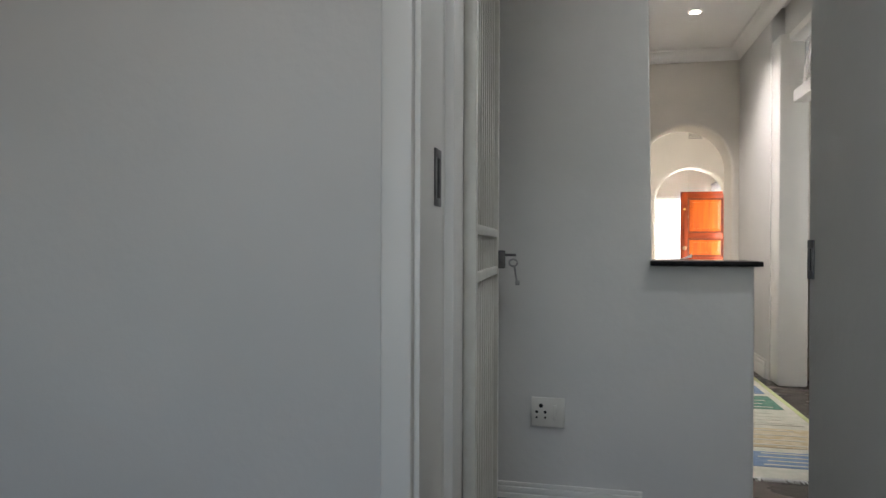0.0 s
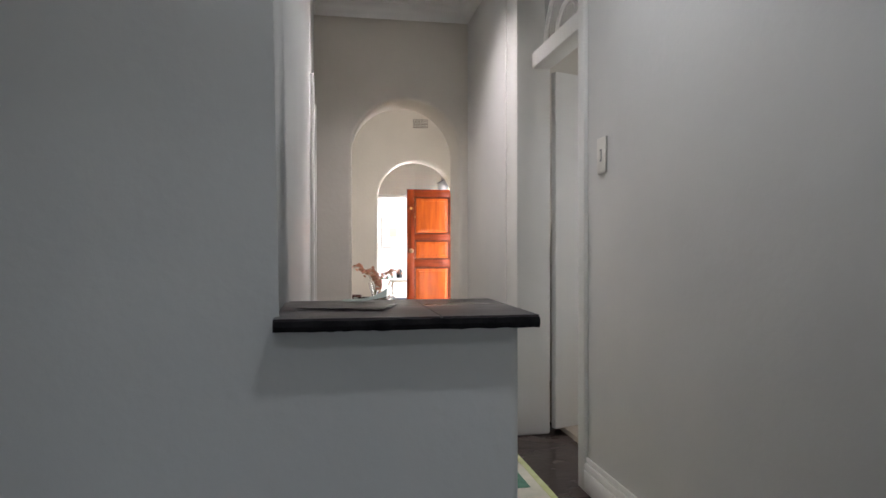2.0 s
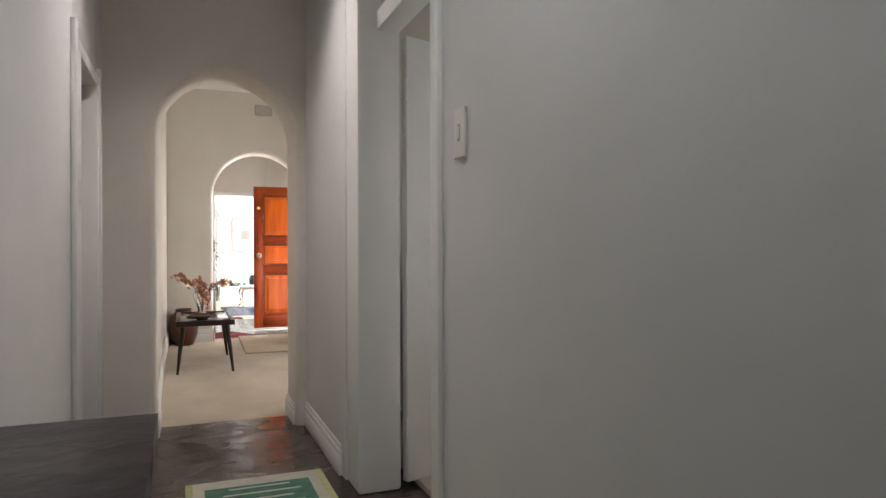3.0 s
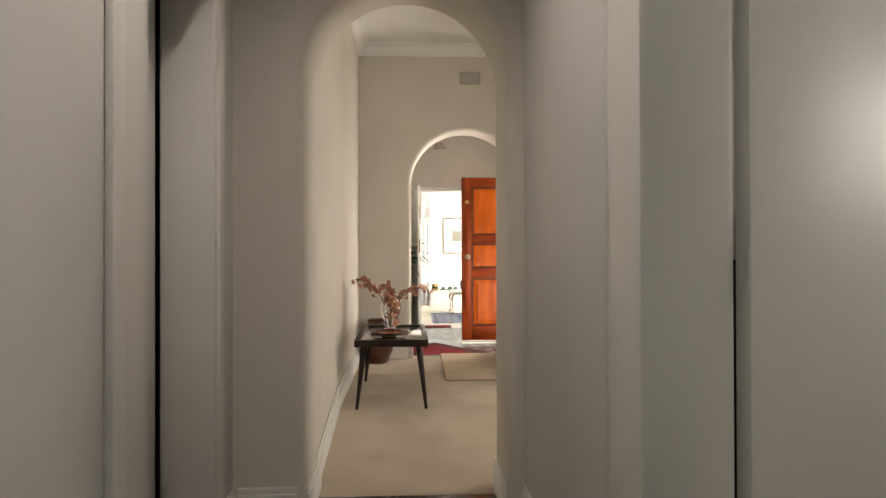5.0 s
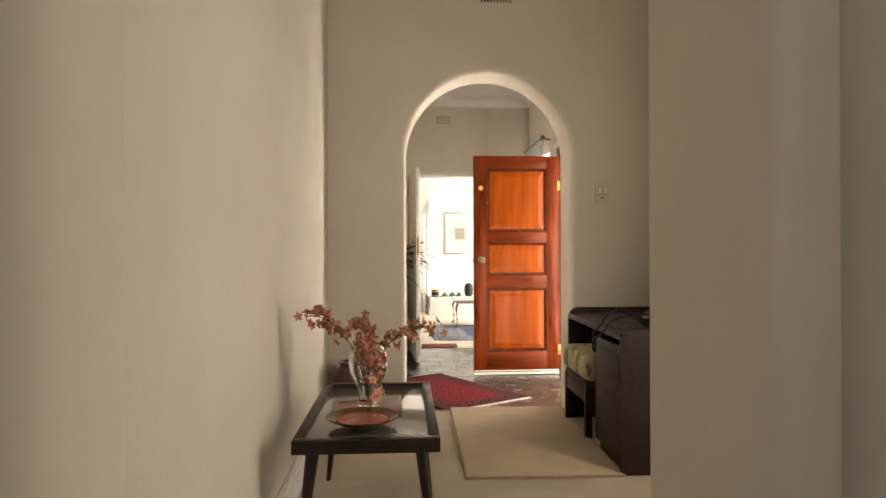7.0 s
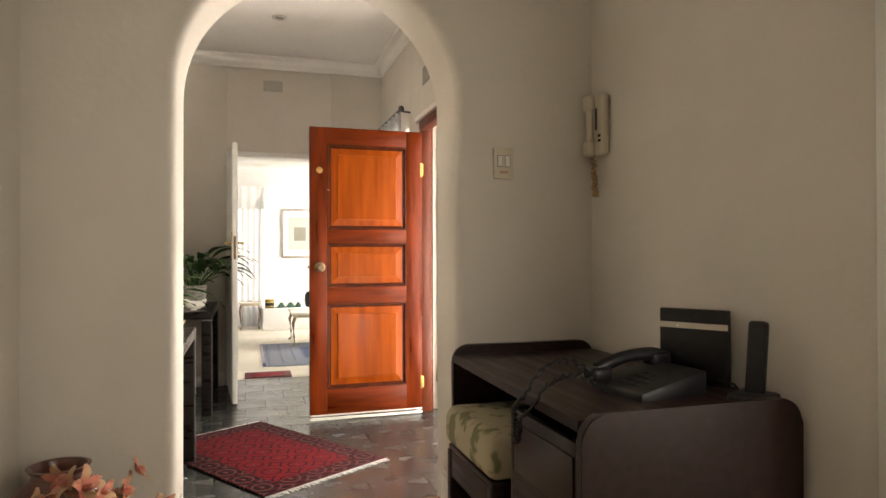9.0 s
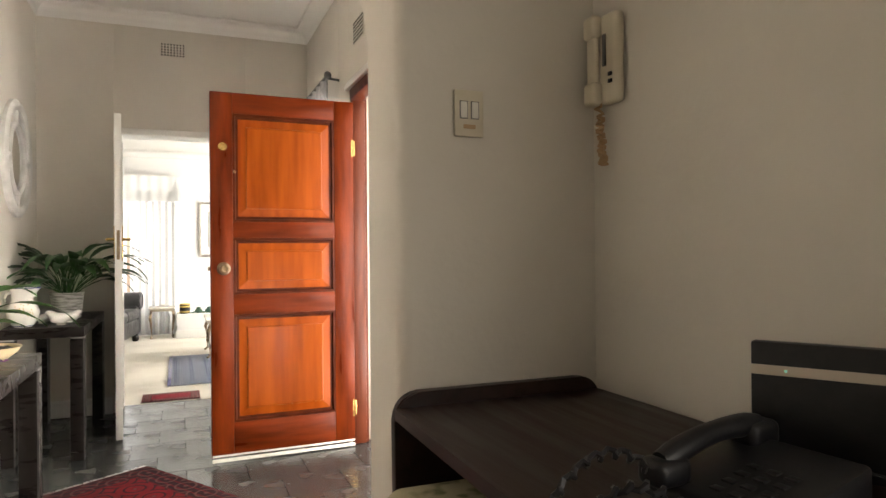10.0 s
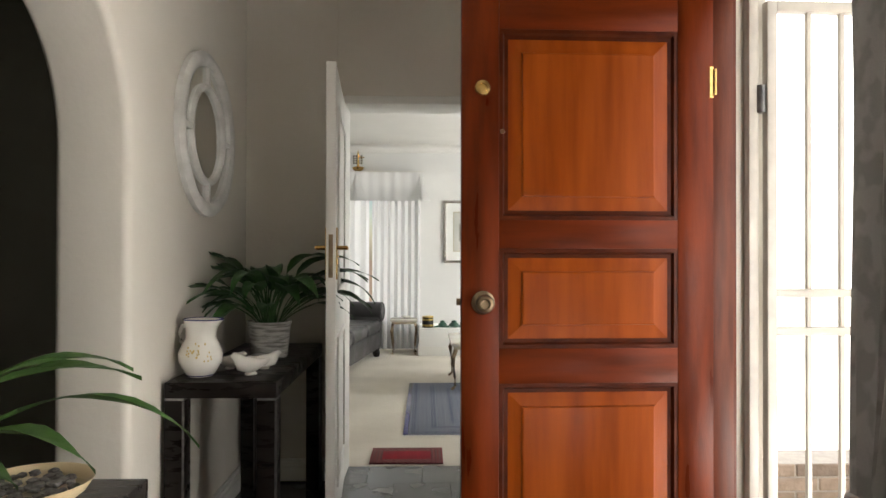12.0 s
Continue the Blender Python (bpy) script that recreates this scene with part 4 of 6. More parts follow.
def downlight(x, y, lit):
    d = thing("downlight", "small round recessed ceiling downlight", "ceiling light", Matrix.Translation((x, y, TOP)), "downlights")
    bm = bmesh.new()
    lathe(bm, [(0.035, -0.001), (0.055, -0.001), (0.055, -0.006), (0.048, -0.012), (0.036, -0.006)], n=24, caps=False)
    part("trim_ring", bm, "plastic_white", d)
    bm = bmesh.new()
    lathe(bm, [(0.034, -0.001), (0.034, -0.004), (0.001, -0.004)], n=20)
    part("bulb", bm, "lit_bulb" if lit else "frosted", d)


downlight(0.94, 5.83, True)
downlight(1.0, 2.2, True)
# unseen fitting, added to go with the near passage lamp
downlight(0.96, 4.0, True)
downlight(0.25, 0.23, True)
downlight(1.506, 12.81, False)

# intercom handset with its coiled cord
ic = thing("intercom_handset", "cream plastic wall intercom handset with a coiled cord", "intercom", pose(2.566, 9.945, 1.640, 0, 0, -90))
part("wall_base", boxed(-0.045, -0.032, -0.115, 0.030, 0, 0.115, 0.014, 4), "plastic_old", ic)
bm = bmesh.new()
box(bm, -0.070, -0.050, -0.090, -0.030, -0.034, 0.092, 0.007, 3)
for z in (-0.085, 0.085):
    box(bm, -0.075, -0.060, z - 0.030, -0.024, -0.028, z + 0.030, 0.013, 4)
part("handset", bm, "plastic_old", ic)
part("speaker_slot", boxed(-0.018, -0.0375, -0.02, -0.006, -0.0345, 0.06), "dark_steel", ic)
for k in range(2):
    part("button", boxed(0.006, -0.040, -0.05 - 0.018 * k, 0.020, -0.034, -0.040 - 0.018 * k, 0.002), "plastic_black", ic)
bm = bmesh.new()
tube(bm, [(-0.045 + 0.010 * math.cos(1.9 * k) + 0.018 * math.sin(math.pi * k / 76), -0.03 + 0.010 * math.sin(1.9 * k), -0.108 - 0.158 * math.sin(math.pi * k / 76)) for k in range(72)], 0.0042, 5)
part("coiled_cord", bm, "cord", ic, "tan coiled telephone cord")

# ---- passage ----
slab = thing("counter_slab", "dark slate counter top with a chipped front edge", "counter", Matrix.Translation((0.565, 3.195, 1.0055)))


def slab_piece(x0, x1, seed):
    rnd = random.Random(seed)
    bm = bmesh.new()
    n = 22
    rows = []
    for k in range(n + 1):
        x = x0 + (x1 - x0) * k / n
        j0, j1 = rnd.uniform(-0.004, 0.004), rnd.uniform(-0.005, 0.003)
        rows.append([bm.verts.new(p) for p in ((x, -0.162 + j0 * 0.6, 0.020), (x, 0.165, 0.020), (x, 0.165, 0.0), (x, -0.164 + j0 * 0.6, 0.001), (x, -0.167 + j0 * 0.6, 0.011 + j1 * 0.3))])
    for a, b in zip(rows, rows[1:]):
        for k in range(5):
            bm.faces.new((a[k], a[(k + 1) % 5], b[(k + 1) % 5], b[k]))
    bm.faces.new(rows[0])
    bm.faces.new(list(reversed(rows[-1])))
    return bm


part("slab_section", slab_piece(-0.200, 0.048, 3), "counter", slab)
part("slab_section", slab_piece(0.050, 0.203, 4), "counter", slab)
bm = bmesh.new()
rnd = random.Random(9)
prev = None
for k in range(40):
    x = -0.198 + 0.40 * k / 39
    z0, z1, d = 0.0 + rnd.uniform(0, 0.002), 0.0175 + rnd.uniform(-0.0008, 0.0008), 0.170 + rnd.uniform(-0.001, 0.002)
    cur = [bm.verts.new(p) for p in ((x, -d, z1), (x, -d - 0.002, (z0 + z1) / 2), (x, -d + 0.002, z0), (x, -0.14, z0 + 0.004))]
    if prev:
        for j in range(3):
            bm.faces.new((prev[j], cur[j], cur[j + 1], prev[j + 1]))
    prev = cur
part("chipped_edge", bm, "counter_edge", slab, "rough broken black slate edge")


def loose_paper(label, x, y, z, w, d, turn_z, mat, curl):
    t = thing("paper", label, "paper", pose(x, y, z, 0, 0, turn_z))
    bm = bmesh.new()
    sheet(bm, [[(w * (i / 8 - 0.5), d * (j / 6 - 0.5), 0.002 + curl * max(0, i / 8 - 0.3) ** 2 * (0.4 + 0.6 * j / 6)) for i in range(9)] for j in range(7)], 0.0008)
    part("leaf", bm, mat, t)


loose_paper("curled pale green leaflet lying on the counter", 0.515, 3.325, 1.0265, 0.085, 0.045, -8, "green_paper", 0.045)
loose_paper("dark grey folder lying on the counter", 0.48, 3.20, 1.0265, 0.15, 0.10, -20, "counter", 0.002)

# runner on the passage floor
run = thing("runner_rug", "pale runner rug with green, yellow and blue panels", "rug", Matrix.Translation((1.10, 4.80, PF)))
part("ground_weave", boxed(-0.285, -1.27, 0, 0.285, 1.27, 0.008, 0.003), "pale_rug", run)
for sx in (-1, 1):
    part("border_band", boxed(sx * 0.300 - 0.016, -1.27, 0, sx * 0.300 + 0.016, 1.27, 0.009, 0.003), "lime_edge", run)
for y0, y1, mt in ((-1.12, -0.88, "blue_rug_field"), (-0.80, -0.42, "yellow_rug"), (-0.34, -0.02, "pale_rug"), (0.06, 0.44, "green_rug"), (0.52, 0.80, "blue_rug_field"), (0.86, 1.16, "green_rug")):
    part("woven_panel", boxed(-0.235, y0, 0.0082, 0.235, y1, 0.0108, 0.001), mt, run)
    for k in range(4):
        yy = y0 + (y1 - y0) * (k + 0.5) / 4
        part("woven_stripe", boxed(-0.16 + 0.03 * (k % 2), yy - 0.008, 0.0109, 0.18 - 0.04 * (k % 2), yy + 0.006, 0.0122), "pale_rug", run)
bm = bmesh.new()
rnd = random.Random(2)
for k in range(70):
    x = -0.31 + 0.62 * k / 69
    rod(bm, (x, -1.265, 0.005), (x + rnd.uniform(-0.008, 0.008), -1.31 - rnd.uniform(0, 0.012), 0.004), 0.003, 0.001, 5)
part("fringe", bm, "paper", run, "white fringe")

# ---- hall ----
# low table with an inset glass top
TX, TY = 0.934, 8.65
table = thing("hall_table", "low dark wooden side table with an inset glass top", "table", Matrix.Translation((TX, TY, HF)))
tw, td, tz = 0.218, 0.425, 0.402
for a in ((-tw, -td, tw, -td + 0.034), (-tw, td - 0.034, tw, td)):
    part("frame_rail", boxed(a[0], a[1], tz - 0.042, a[2], a[3], tz, 0.003), "table_wood", table)
for s in (-1, 1):
    x0, x1 = sorted((s * tw, s * (tw - 0.034)))
    part("frame_rail", boxed(x0, -td + 0.034, tz - 0.042, x1, td - 0.034, tz, 0.003), "table_wood", table)
part("glass_top", boxed(-tw + 0.03, -td + 0.03, tz - 0.014, tw - 0.03, td - 0.03, tz - 0.006, 0.001), "table_glass", table, "smoky glass inset")
for sx in (-1, 1):
    for sy in (-1, 1):
        bm = bmesh.new()
        rod(bm, (sx * (tw - 0.055), sy * (td - 0.07), tz - 0.04), (sx * (tw - 0.012), sy * (td - 0.02), floor_at(TY + sy * td) - HF), 0.021, 0.009, 14)
        part("leg", bm, "table_wood", table, "tapered splayed leg")
tabz = HF + tz

bk = thing("magazine", "dark-covered magazine lying on the hall table", "magazine", pose(TX - 0.02, TY - 0.03, tabz, 0, 0, 3) @ Matrix.Scale(0.84, 4))
cover = part("cover", boxed(-0.145, -0.10, 0, 0.145, 0.10, 0.012, 0.002), "book_dark", bk)
part("cover_picture", boxed(-0.12, -0.07, 0.0121, 0.02, 0.06, 0.0132), "red_glaze", cover)
pl = thing("plate", "round olive dish with a red glazed centre", "plate", Matrix.Translation((TX - 0.02, TY - 0.27, tabz)) @ Matrix.Scale(0.84, 4))
bm = bmesh.new()
lathe(bm, [(0.055, 0), (0.06, 0.008), (0.10, 0.020), (0.135, 0.036), (0.137, 0.040), (0.130, 0.038), (0.10, 0.026), (0.075, 0.020)], n=36)
part("rim", bm, "olive_glaze", pl)
bm = bmesh.new()
lathe(bm, [(0.098, 0.0275), (0.097, 0.0285), (0.07, 0.0215), (0.002, 0.019)], n=32)
part("centre", bm, "red_glaze", pl, "red glazed centre")

VX, VY = TX - 0.016, TY - 0.03
vase = thing("vase", "clear glass vase holding dusty pink orchids", "vase", Matrix.Translation((VX, VY, tabz + 0.011)) @ Matrix.Scale(0.86, 4))
bm = bmesh.new()
lathe(bm, [(0.046, 0), (0.048, 0.006), (0.038, 0.02), (0.042, 0.06), (0.068, 0.12), (0.080, 0.17), (0.074, 0.215), (0.058, 0.245), (0.064, 0.262), (0.061, 0.262), (0.054, 0.246), (0.069, 0.214), (0.075, 0.17), (0.063, 0.12), (0.037, 0.062), (0.033, 0.028)], n=32)
part("vessel", bm, "glass", vase)
orchid = thing("orchids", "sprays of dusty pink orchid flowers in a glass vase", "flowers", Matrix.Translation((VX, VY, tabz + 0.035)) @ Matrix.Diagonal((0.84, 0.84, 0.74, 1)))
rnd = random.Random(11)
sprays = [((0, 0, 0.0), (-0.03, -0.03, 0.25), (-0.13, -0.06, 0.42), (-0.25, -0.08, 0.40)), ((0, 0, 0.0), (0.03, 0.0, 0.24), (0.13, -0.04, 0.36), (0.28, -0.06, 0.34)),
          ((0, 0, 0), (0.0, -0.03, 0.2), (0.01, -0.07, 0.33), (0.0, -0.14, 0.24)), ((0, 0, 0), (0.01, 0.03, 0.22), (-0.02, 0.08, 0.36), (-0.05, 0.14, 0.36)),
          ((0, 0, 0), (0.01, -0.02, 0.26), (0.03, -0.12, 0.30), (0.03, -0.13, 0.03))]


def bez(p, t):
    a = [Vector(q) for q in p]
    while len(a) > 1:
        a = [u.lerp(v, t) for u, v in zip(a, a[1:])]
    return a[0]


def petal_mesh():
    bm = bmesh.new()
    for k in range(5):
        a = 2 * math.pi * k / 5 + 0.2
        w = 0.011 if k % 2 else 0.0085
        grid = []
        for i in range(5):
            s = i / 4
            r = 0.004 + 0.030 * s
            half = w * math.sin(math.pi * min(1, 0.15 + 0.8 * s)) + 0.0008
            up = 0.010 * math.sin(2.2 * s)
            grid.append([(r * math.cos(a) - j * half * math.sin(a), r * math.sin(a) + j * half * math.cos(a), up - 0.003 * abs(j)) for j in (-1, 0, 1)])
        sheet(bm, grid)
    lathe(bm, [(0.004, -0.004), (0.006, 0.004), (0.004, 0.012), (0.001, 0.014)], n=6)
    return bm


bloom_data = None
for p in sprays:
    bm = bmesh.new()
    tube(bm, [bez(p, k / 14) for k in range(15)], [0.0035 - 0.0015 * k / 14 for k in range(15)], 6)
    part("stem", bm, "stem", orchid)
    count = 30
    for k in range(count):
        t = 0.46 + 0.54 * k / (count - 1)
        c = bez(p, t) + Vector((rnd.uniform(-0.036, 0.036), rnd.uniform(-0.038, 0.038), rnd.uniform(-0.040, 0.036)))
        if bloom_data is None:
            ob = part("bloom", petal_mesh(), "flower", orchid)
            bloom_data = ob.data
        else:
            ob = new("bloom", bloom_data)
            ob.parent = orchid
        s = rnd.uniform(0.6, 1.0)
        ob.matrix_basis = Matrix.LocRotScale(c, Euler((rnd.uniform(0.4, 2.2), rnd.uniform(-0.7, 0.7), rnd.uniform(0, 6.28))), (s, s, s))

pot = thing("glazed_pot", "large dark brown glazed pot standing on the carpet", "pot", Matrix.Translation((0.77, 9.86, HF)) @ Matrix.Diagonal((0.90, 0.90, 0.78, 1)))
bm = bmesh.new()
lathe(bm, [(0.09, 0), (0.105, 0.012), (0.150, 0.14), (0.160, 0.24), (0.135, 0.36), (0.085, 0.425), (0.080, 0.445), (0.092, 0.465), (0.080, 0.466), (0.070, 0.445), (0.072, 0.42)], n=36)
part("body", bm, "terracotta", pot)

mat_ob = thing("floor_mat", "tan bound carpet mat lying before the foyer arch", "mat", pose(1.655, 9.63, HF, 0, 0, -1))
mat_body = part("mat_body", boxed(-0.34, -0.61, 0, 0.325, 0.61, 0.014, 0.006), "mat", mat_ob)
bm = bmesh.new()
tube(bm, [(-0.343, -0.613, 0.006), (0.328, -0.613, 0.006), (0.328, 0.613, 0.006), (-0.343, 0.613, 0.006), (-0.343, -0.613, 0.006)], 0.006, 6)
part("binding", bm, "mat_edge", mat_body, "dark bound edge")
setting("threshold_strip", boxed(1.06, 10.205, 0.15, 2.012, 10.226, HF + 0.003, 0.003), "dark_steel", "dark metal strip where the carpet meets the slate", "threshold")

# telephone desk with the stool pushed under it
DX0, DX1, DY0, DY1 = 1.985, 2.545, 9.02, 10.035
desk = thing("telephone_desk", "dark mahogany telephone desk with rounded end panels", "desk", Matrix.Translation((DX0, DY0, HF)))
dw, dl = DX1 - DX0, DY1 - DY0
DT = 0.57


def end_panel(y0, y1, x0, x1, top):
    bm = bmesh.new()
    r = 0.06
    pts = [(x0, 0), (x0, top - r)] + [(x0 + r - r * math.cos(a), top - r + r * math.sin(a)) for a in [math.pi / 2 * k / 6 for k in range(1, 7)]]
    pts += [(x1 - r + r * math.sin(a), top - r + r * math.cos(a)) for a in [math.pi / 2 * k / 6 for k in range(7)]] + [(x1, 0)]
    a = [bm.verts.new((x, y0, z)) for x, z in pts]
    b = [bm.verts.new((x, y1, z)) for x, z in pts]
    bm.faces.new(a)
    bm.faces.new(list(reversed(b)))
    for k in range(len(a)):
        bm.faces.new((a[k], a[(k + 1) % len(a)], b[(k + 1) % len(a)], b[k]))
    bmesh.ops.bevel(bm, geom=[e for e in bm.edges if abs(e.verts[0].co.y - e.verts[1].co.y) < 1e-6], offset=0.004, segments=2, affect="EDGES")
    return bm


part("end_panel", end_panel(dl - 0.028, dl, 0.0, dw, 0.63), "bureau_wood", desk)
part("end_panel", end_panel(0, 0.028, -0.025, dw, 0.615), "bureau_wood", desk)
bm = bmesh.new()
vs = [bm.verts.new(p) for p in ((0.0, dl - 0.028, DT), (dw - 0.005, dl - 0.028, DT), (dw - 0.005, 0.028, DT), (-0.02, 0.028, DT))]
top_f = bm.faces.new(vs)
bm.normal_update()
bmesh.ops.solidify(bm, geom=[top_f], thickness=0.026)
part("desk_top", bm, "bureau_wood", desk)
part("cupboard_front", boxed(-0.015, 0.028, 0.05, 0.005, 0.40, DT - 0.03, 0.003), "bureau_wood", desk)
part("cupboard_side", boxed(-0.015, 0.40, 0.05, dw - 0.02, 0.42, DT - 0.03, 0.003), "bureau_wood", desk)
part("drawer_front", boxed(-0.022, 0.05, DT - 0.19, -0.016, 0.38, DT - 0.06, 0.003), "bureau_wood", desk)
part("back_panel", boxed(dw - 0.012, 0.028, 0.0, dw - 0.002, dl - 0.03, DT - 0.03), "bureau_wood", desk)
part("plinth", boxed(0.005, 0.028, 0.0, dw - 0.02, 0.40, 0.05), "bureau_wood", desk)

stool = thing("upholstered_stool", "mahogany stool with a green and cream damask cushion", "stool", Matrix.Translation((1.955, 9.55, HF)))
for sx in (0.0, 0.36):
    for sy in (0.0, 0.40):
        part("leg", boxed(sx, sy, 0, sx + 0.035, sy + 0.035, 0.275, 0.003), "bureau_wood", stool)
for a in ((0.035, 0.003, 0.36, 0.030), (0.035, 0.405, 0.36, 0.432), (0.003, 0.035, 0.030, 0.40), (0.365, 0.035, 0.392, 0.40)):
    part("seat_rail", boxed(a[0], a[1], 0.185, a[2], a[3], 0.275, 0.004), "bureau_wood", stool)
part("seat_board", boxed(0.004, 0.004, 0.275, 0.391, 0.431, 0.293, 0.003), "bureau_wood", stool)
bm = boxed(-0.012, -0.012, 0.293, 0.405, 0.447, 0.425, 0.042, 5)
for v in bm.verts:
    if v.co.z > 0.4:
        v.co.z += 0.022 * max(0, 1 - ((v.co.x - 0.197) / 0.24) ** 2) * max(0, 1 - ((v.co.y - 0.217) / 0.26) ** 2)
part("seat_cushion", bm, "cushion", stool, "green and cream patterned damask cushion")

dz = HF + DT
router = thing("router", "flat black wireless router standing on edge", "router", pose(2.475, 9.325, dz, 0, 0, -58))
router_case = part("case", boxed(-0.095, -0.012, 0.012, 0.095, 0.012, 0.232, 0.004), "plastic_black", router)
part("foot", boxed(-0.07, -0.03, 0, 0.07, 0.03, 0.012, 0.003), "plastic_black", router)
part("front_strip", boxed(-0.0945, -0.0135, 0.178, 0.0945, -0.0118, 0.194), "silver", router_case, "silver band")
part("indicator_light", boxed(-0.044, -0.0145, 0.184, -0.040, -0.0132, 0.188), "led", router_case)
part("badge", boxed(-0.014, -0.0132, 0.045, 0.004, -0.0118, 0.063, 0.002), "steel", router_case)
ph = thing("desk_telephone", "black corded desk telephone with its handset on the cradle", "telephone", pose(2.285, 9.275, dz, 0, 0, -84))
bm = boxed(-0.105, -0.10, 0, 0.105, 0.11, 0.045, 0.010)
for v in bm.verts:
    if v.co.z > 0.02:
        v.co.z += 0.22 * (v.co.y + 0.10)
phone_base = part("base", bm, "plastic_black", ph)
for r in range(4):
    for c in range(3):
        kz = 0.051 + 0.0058 * r
        part("key", boxed(-0.02 + 0.03 * c, -0.07 + 0.026 * r, kz, 0.0 + 0.03 * c, -0.053 + 0.026 * r, kz + 0.004, 0.0015), "plastic_black", phone_base)
bm = bmesh.new()
for dy, hz, w, h in ((-0.098, 0.060, 0.052, 0.040), (0.098, 0.088, 0.052, 0.042)):
    box(bm, -0.072 - w / 2, dy - 0.034, hz - 0.014, -0.072 + w / 2, dy + 0.034, hz + h - 0.014, 0.013, 3)
grip = [(-0.072, -0.105 + 0.21 * k / 8, 0.079 + 0.028 * k / 8 + 0.014 * math.sin(math.pi * k / 8)) for k in range(9)]
tube(bm, grip, [0.016, 0.019, 0.018, 0.017, 0.0165, 0.017, 0.018, 0.019, 0.016], 14)
part("handset", bm, "plastic_black", ph)
# the coiled cord droops over the desk's front edge and back
bm = bmesh.new()
cord = []
for k in range(181):
    u = k / 180
    run = 4 * u * (1 - u)
    cx, cy = -0.072 + 0.060 * u, -0.112 - 0.25 * min(1, run * 1.35)
    cz = 0.062 + 0.05 * math.sin(math.pi * min(1, run * 1.6)) - 0.12 * max(0, run - 0.55) / 0.45 - 0.035 * u
    cord.append((cx + 0.006 * math.cos(1.5 * k), cy + 0.004 * math.sin(1.5 * k), cz + 0.006 * math.sin(1.5 * k)))
tube(bm, cord, 0.0048, 5)
part("coiled_cord", bm, "plastic_black", ph)
cl = thing("cordless_telephone", "black cordless telephone upright in its charging cradle", "telephone", pose(2.475, 9.10, dz, 0, 0, -62))
part("cradle", boxed(-0.05, -0.05, 0, 0.05, 0.045, 0.045, 0.010), "plastic_black", cl)
part("handset", boxed(-0.023, -0.018, 0, 0.023, 0.014, 0.185, 0.010, m=pose(0, 0.005, 0.035, -10)), "plastic_black", cl)
bm = bmesh.new()
tube(bm, [(2.48, 9.24, dz + 0.05), (2.50, 9.20, dz + 0.045), (2.51, 9.17, dz + 0.015), (2.50, 9.13, dz + 0.012)], 0.003, 6)
tagged(part("cable", bm, "plastic_black", None), "thin black cable between router and telephone", "cable")

# ---- foyer ----
A, B, C3 = Vector((1.344, 11.024, 0)), Vector((2.041, 11.395, 0)), Vector((1.38, 12.436, 0))
xa = (C3 - B).normalized()
ctr = (A + C3) / 2
half_l, half_w = (C3 - B).length / 2, (A - B).length / 2
rg = thing("persian_rug", "red and black Turkmen rug with cream fringes on the slate", "rug", Matrix.Translation((ctr.x, ctr.y, 0.001)) @ pose(0, 0, 0, 0, 0, math.degrees(math.atan2(xa.y, xa.x))))
rgm = rug_material("red_medallion_rug", (0.135, 0.004, 0.008), (0.018, 0.005, 0.008), (0.15, 0.075, 0.06), 6.0, (half_l, half_w), 0.13)
bm = boxed(-half_l, -half_w, 0, half_l, half_w, 0.010, 0.003)
part("woven_field", bm, rgm, rg)
for s in (-1, 1):
    bm = bmesh.new()
    rnd = random.Random(5)
    for k in range(80):
        y = -half_w + 2 * half_w * k / 79
        rod(bm, (s * half_l, y, 0.005), (s * (half_l + 0.03 + rnd.uniform(0, 0.012)), y + rnd.uniform(-0.008, 0.008), 0.003), 0.0035, 0.0015, 5)
    part("fringe", bm, "paper", rg, "cream wool fringe")


def console(name_label, y0, y1, x0=0.628, x1=1.035, h=0.75):
    c = thing("console_table", name_label, "console table", Matrix.Translation((x0, y0, 0)), "console tables")
    w, l = x1 - x0, y1 - y0
    part("tabletop", boxed(0, 0, h - 0.058, w, l, h, 0.003), "black_wood", c)
    for x in (0.0, w - 0.072):
        for y in (0.0, l - 0.072):
            leg = part("leg", boxed(x, y, 0, x + 0.072, y + 0.072, h - 0.066, 0.002), "black_wood", c)
            part("metal_cap", boxed(x + 0.001, y + 0.001, h - 0.066, x + 0.071, y + 0.071, h - 0.058), "steel", leg, "thin brushed metal collar")
            part("metal_edge", boxed(x + 0.066, y - 0.0015, 0, x + 0.0735, y + 0.004, h - 0.066), "dark_steel", leg)
    return c


console("black-brown console table with metal-edged legs below the mirror", 12.74, 13.80)
console("black-brown console table with metal-edged legs before the archway", 10.72, 11.72, x1=1.0)

# round mirror
mi = thing("round_mirror", "round whitewashed wooden mirror with an oval of spokes", "mirror", pose(0.612, 13.215, 1.735, 0, 0, 0))


def ring_x(bm, r, w, depth, n=48):
    prof = [(r - w / 2, 0.0), (r - w / 2, depth * 0.7), (r - w * 0.2, depth), (r + w * 0.2, depth), (r + w / 2, depth * 0.6), (r + w / 2, 0.0)]
    rings = [[bm.verts.new((d, rr * math.cos(2 * math.pi * k / n), rr * math.sin(2 * math.pi * k / n))) for k in range(n)] for rr, d in prof]
    rings.append(rings[0])
    for a, b in zip(rings, rings[1:]):
        for k in range(n):
            bm.faces.new((a[k], a[(k + 1) % n], b[(k + 1) % n], b[k]))


bm = bmesh.new()
ring_x(bm, 0.325, 0.06, 0.035)
part("outer_ring", bm, "mirror_frame", mi)
bm = bmesh.new()
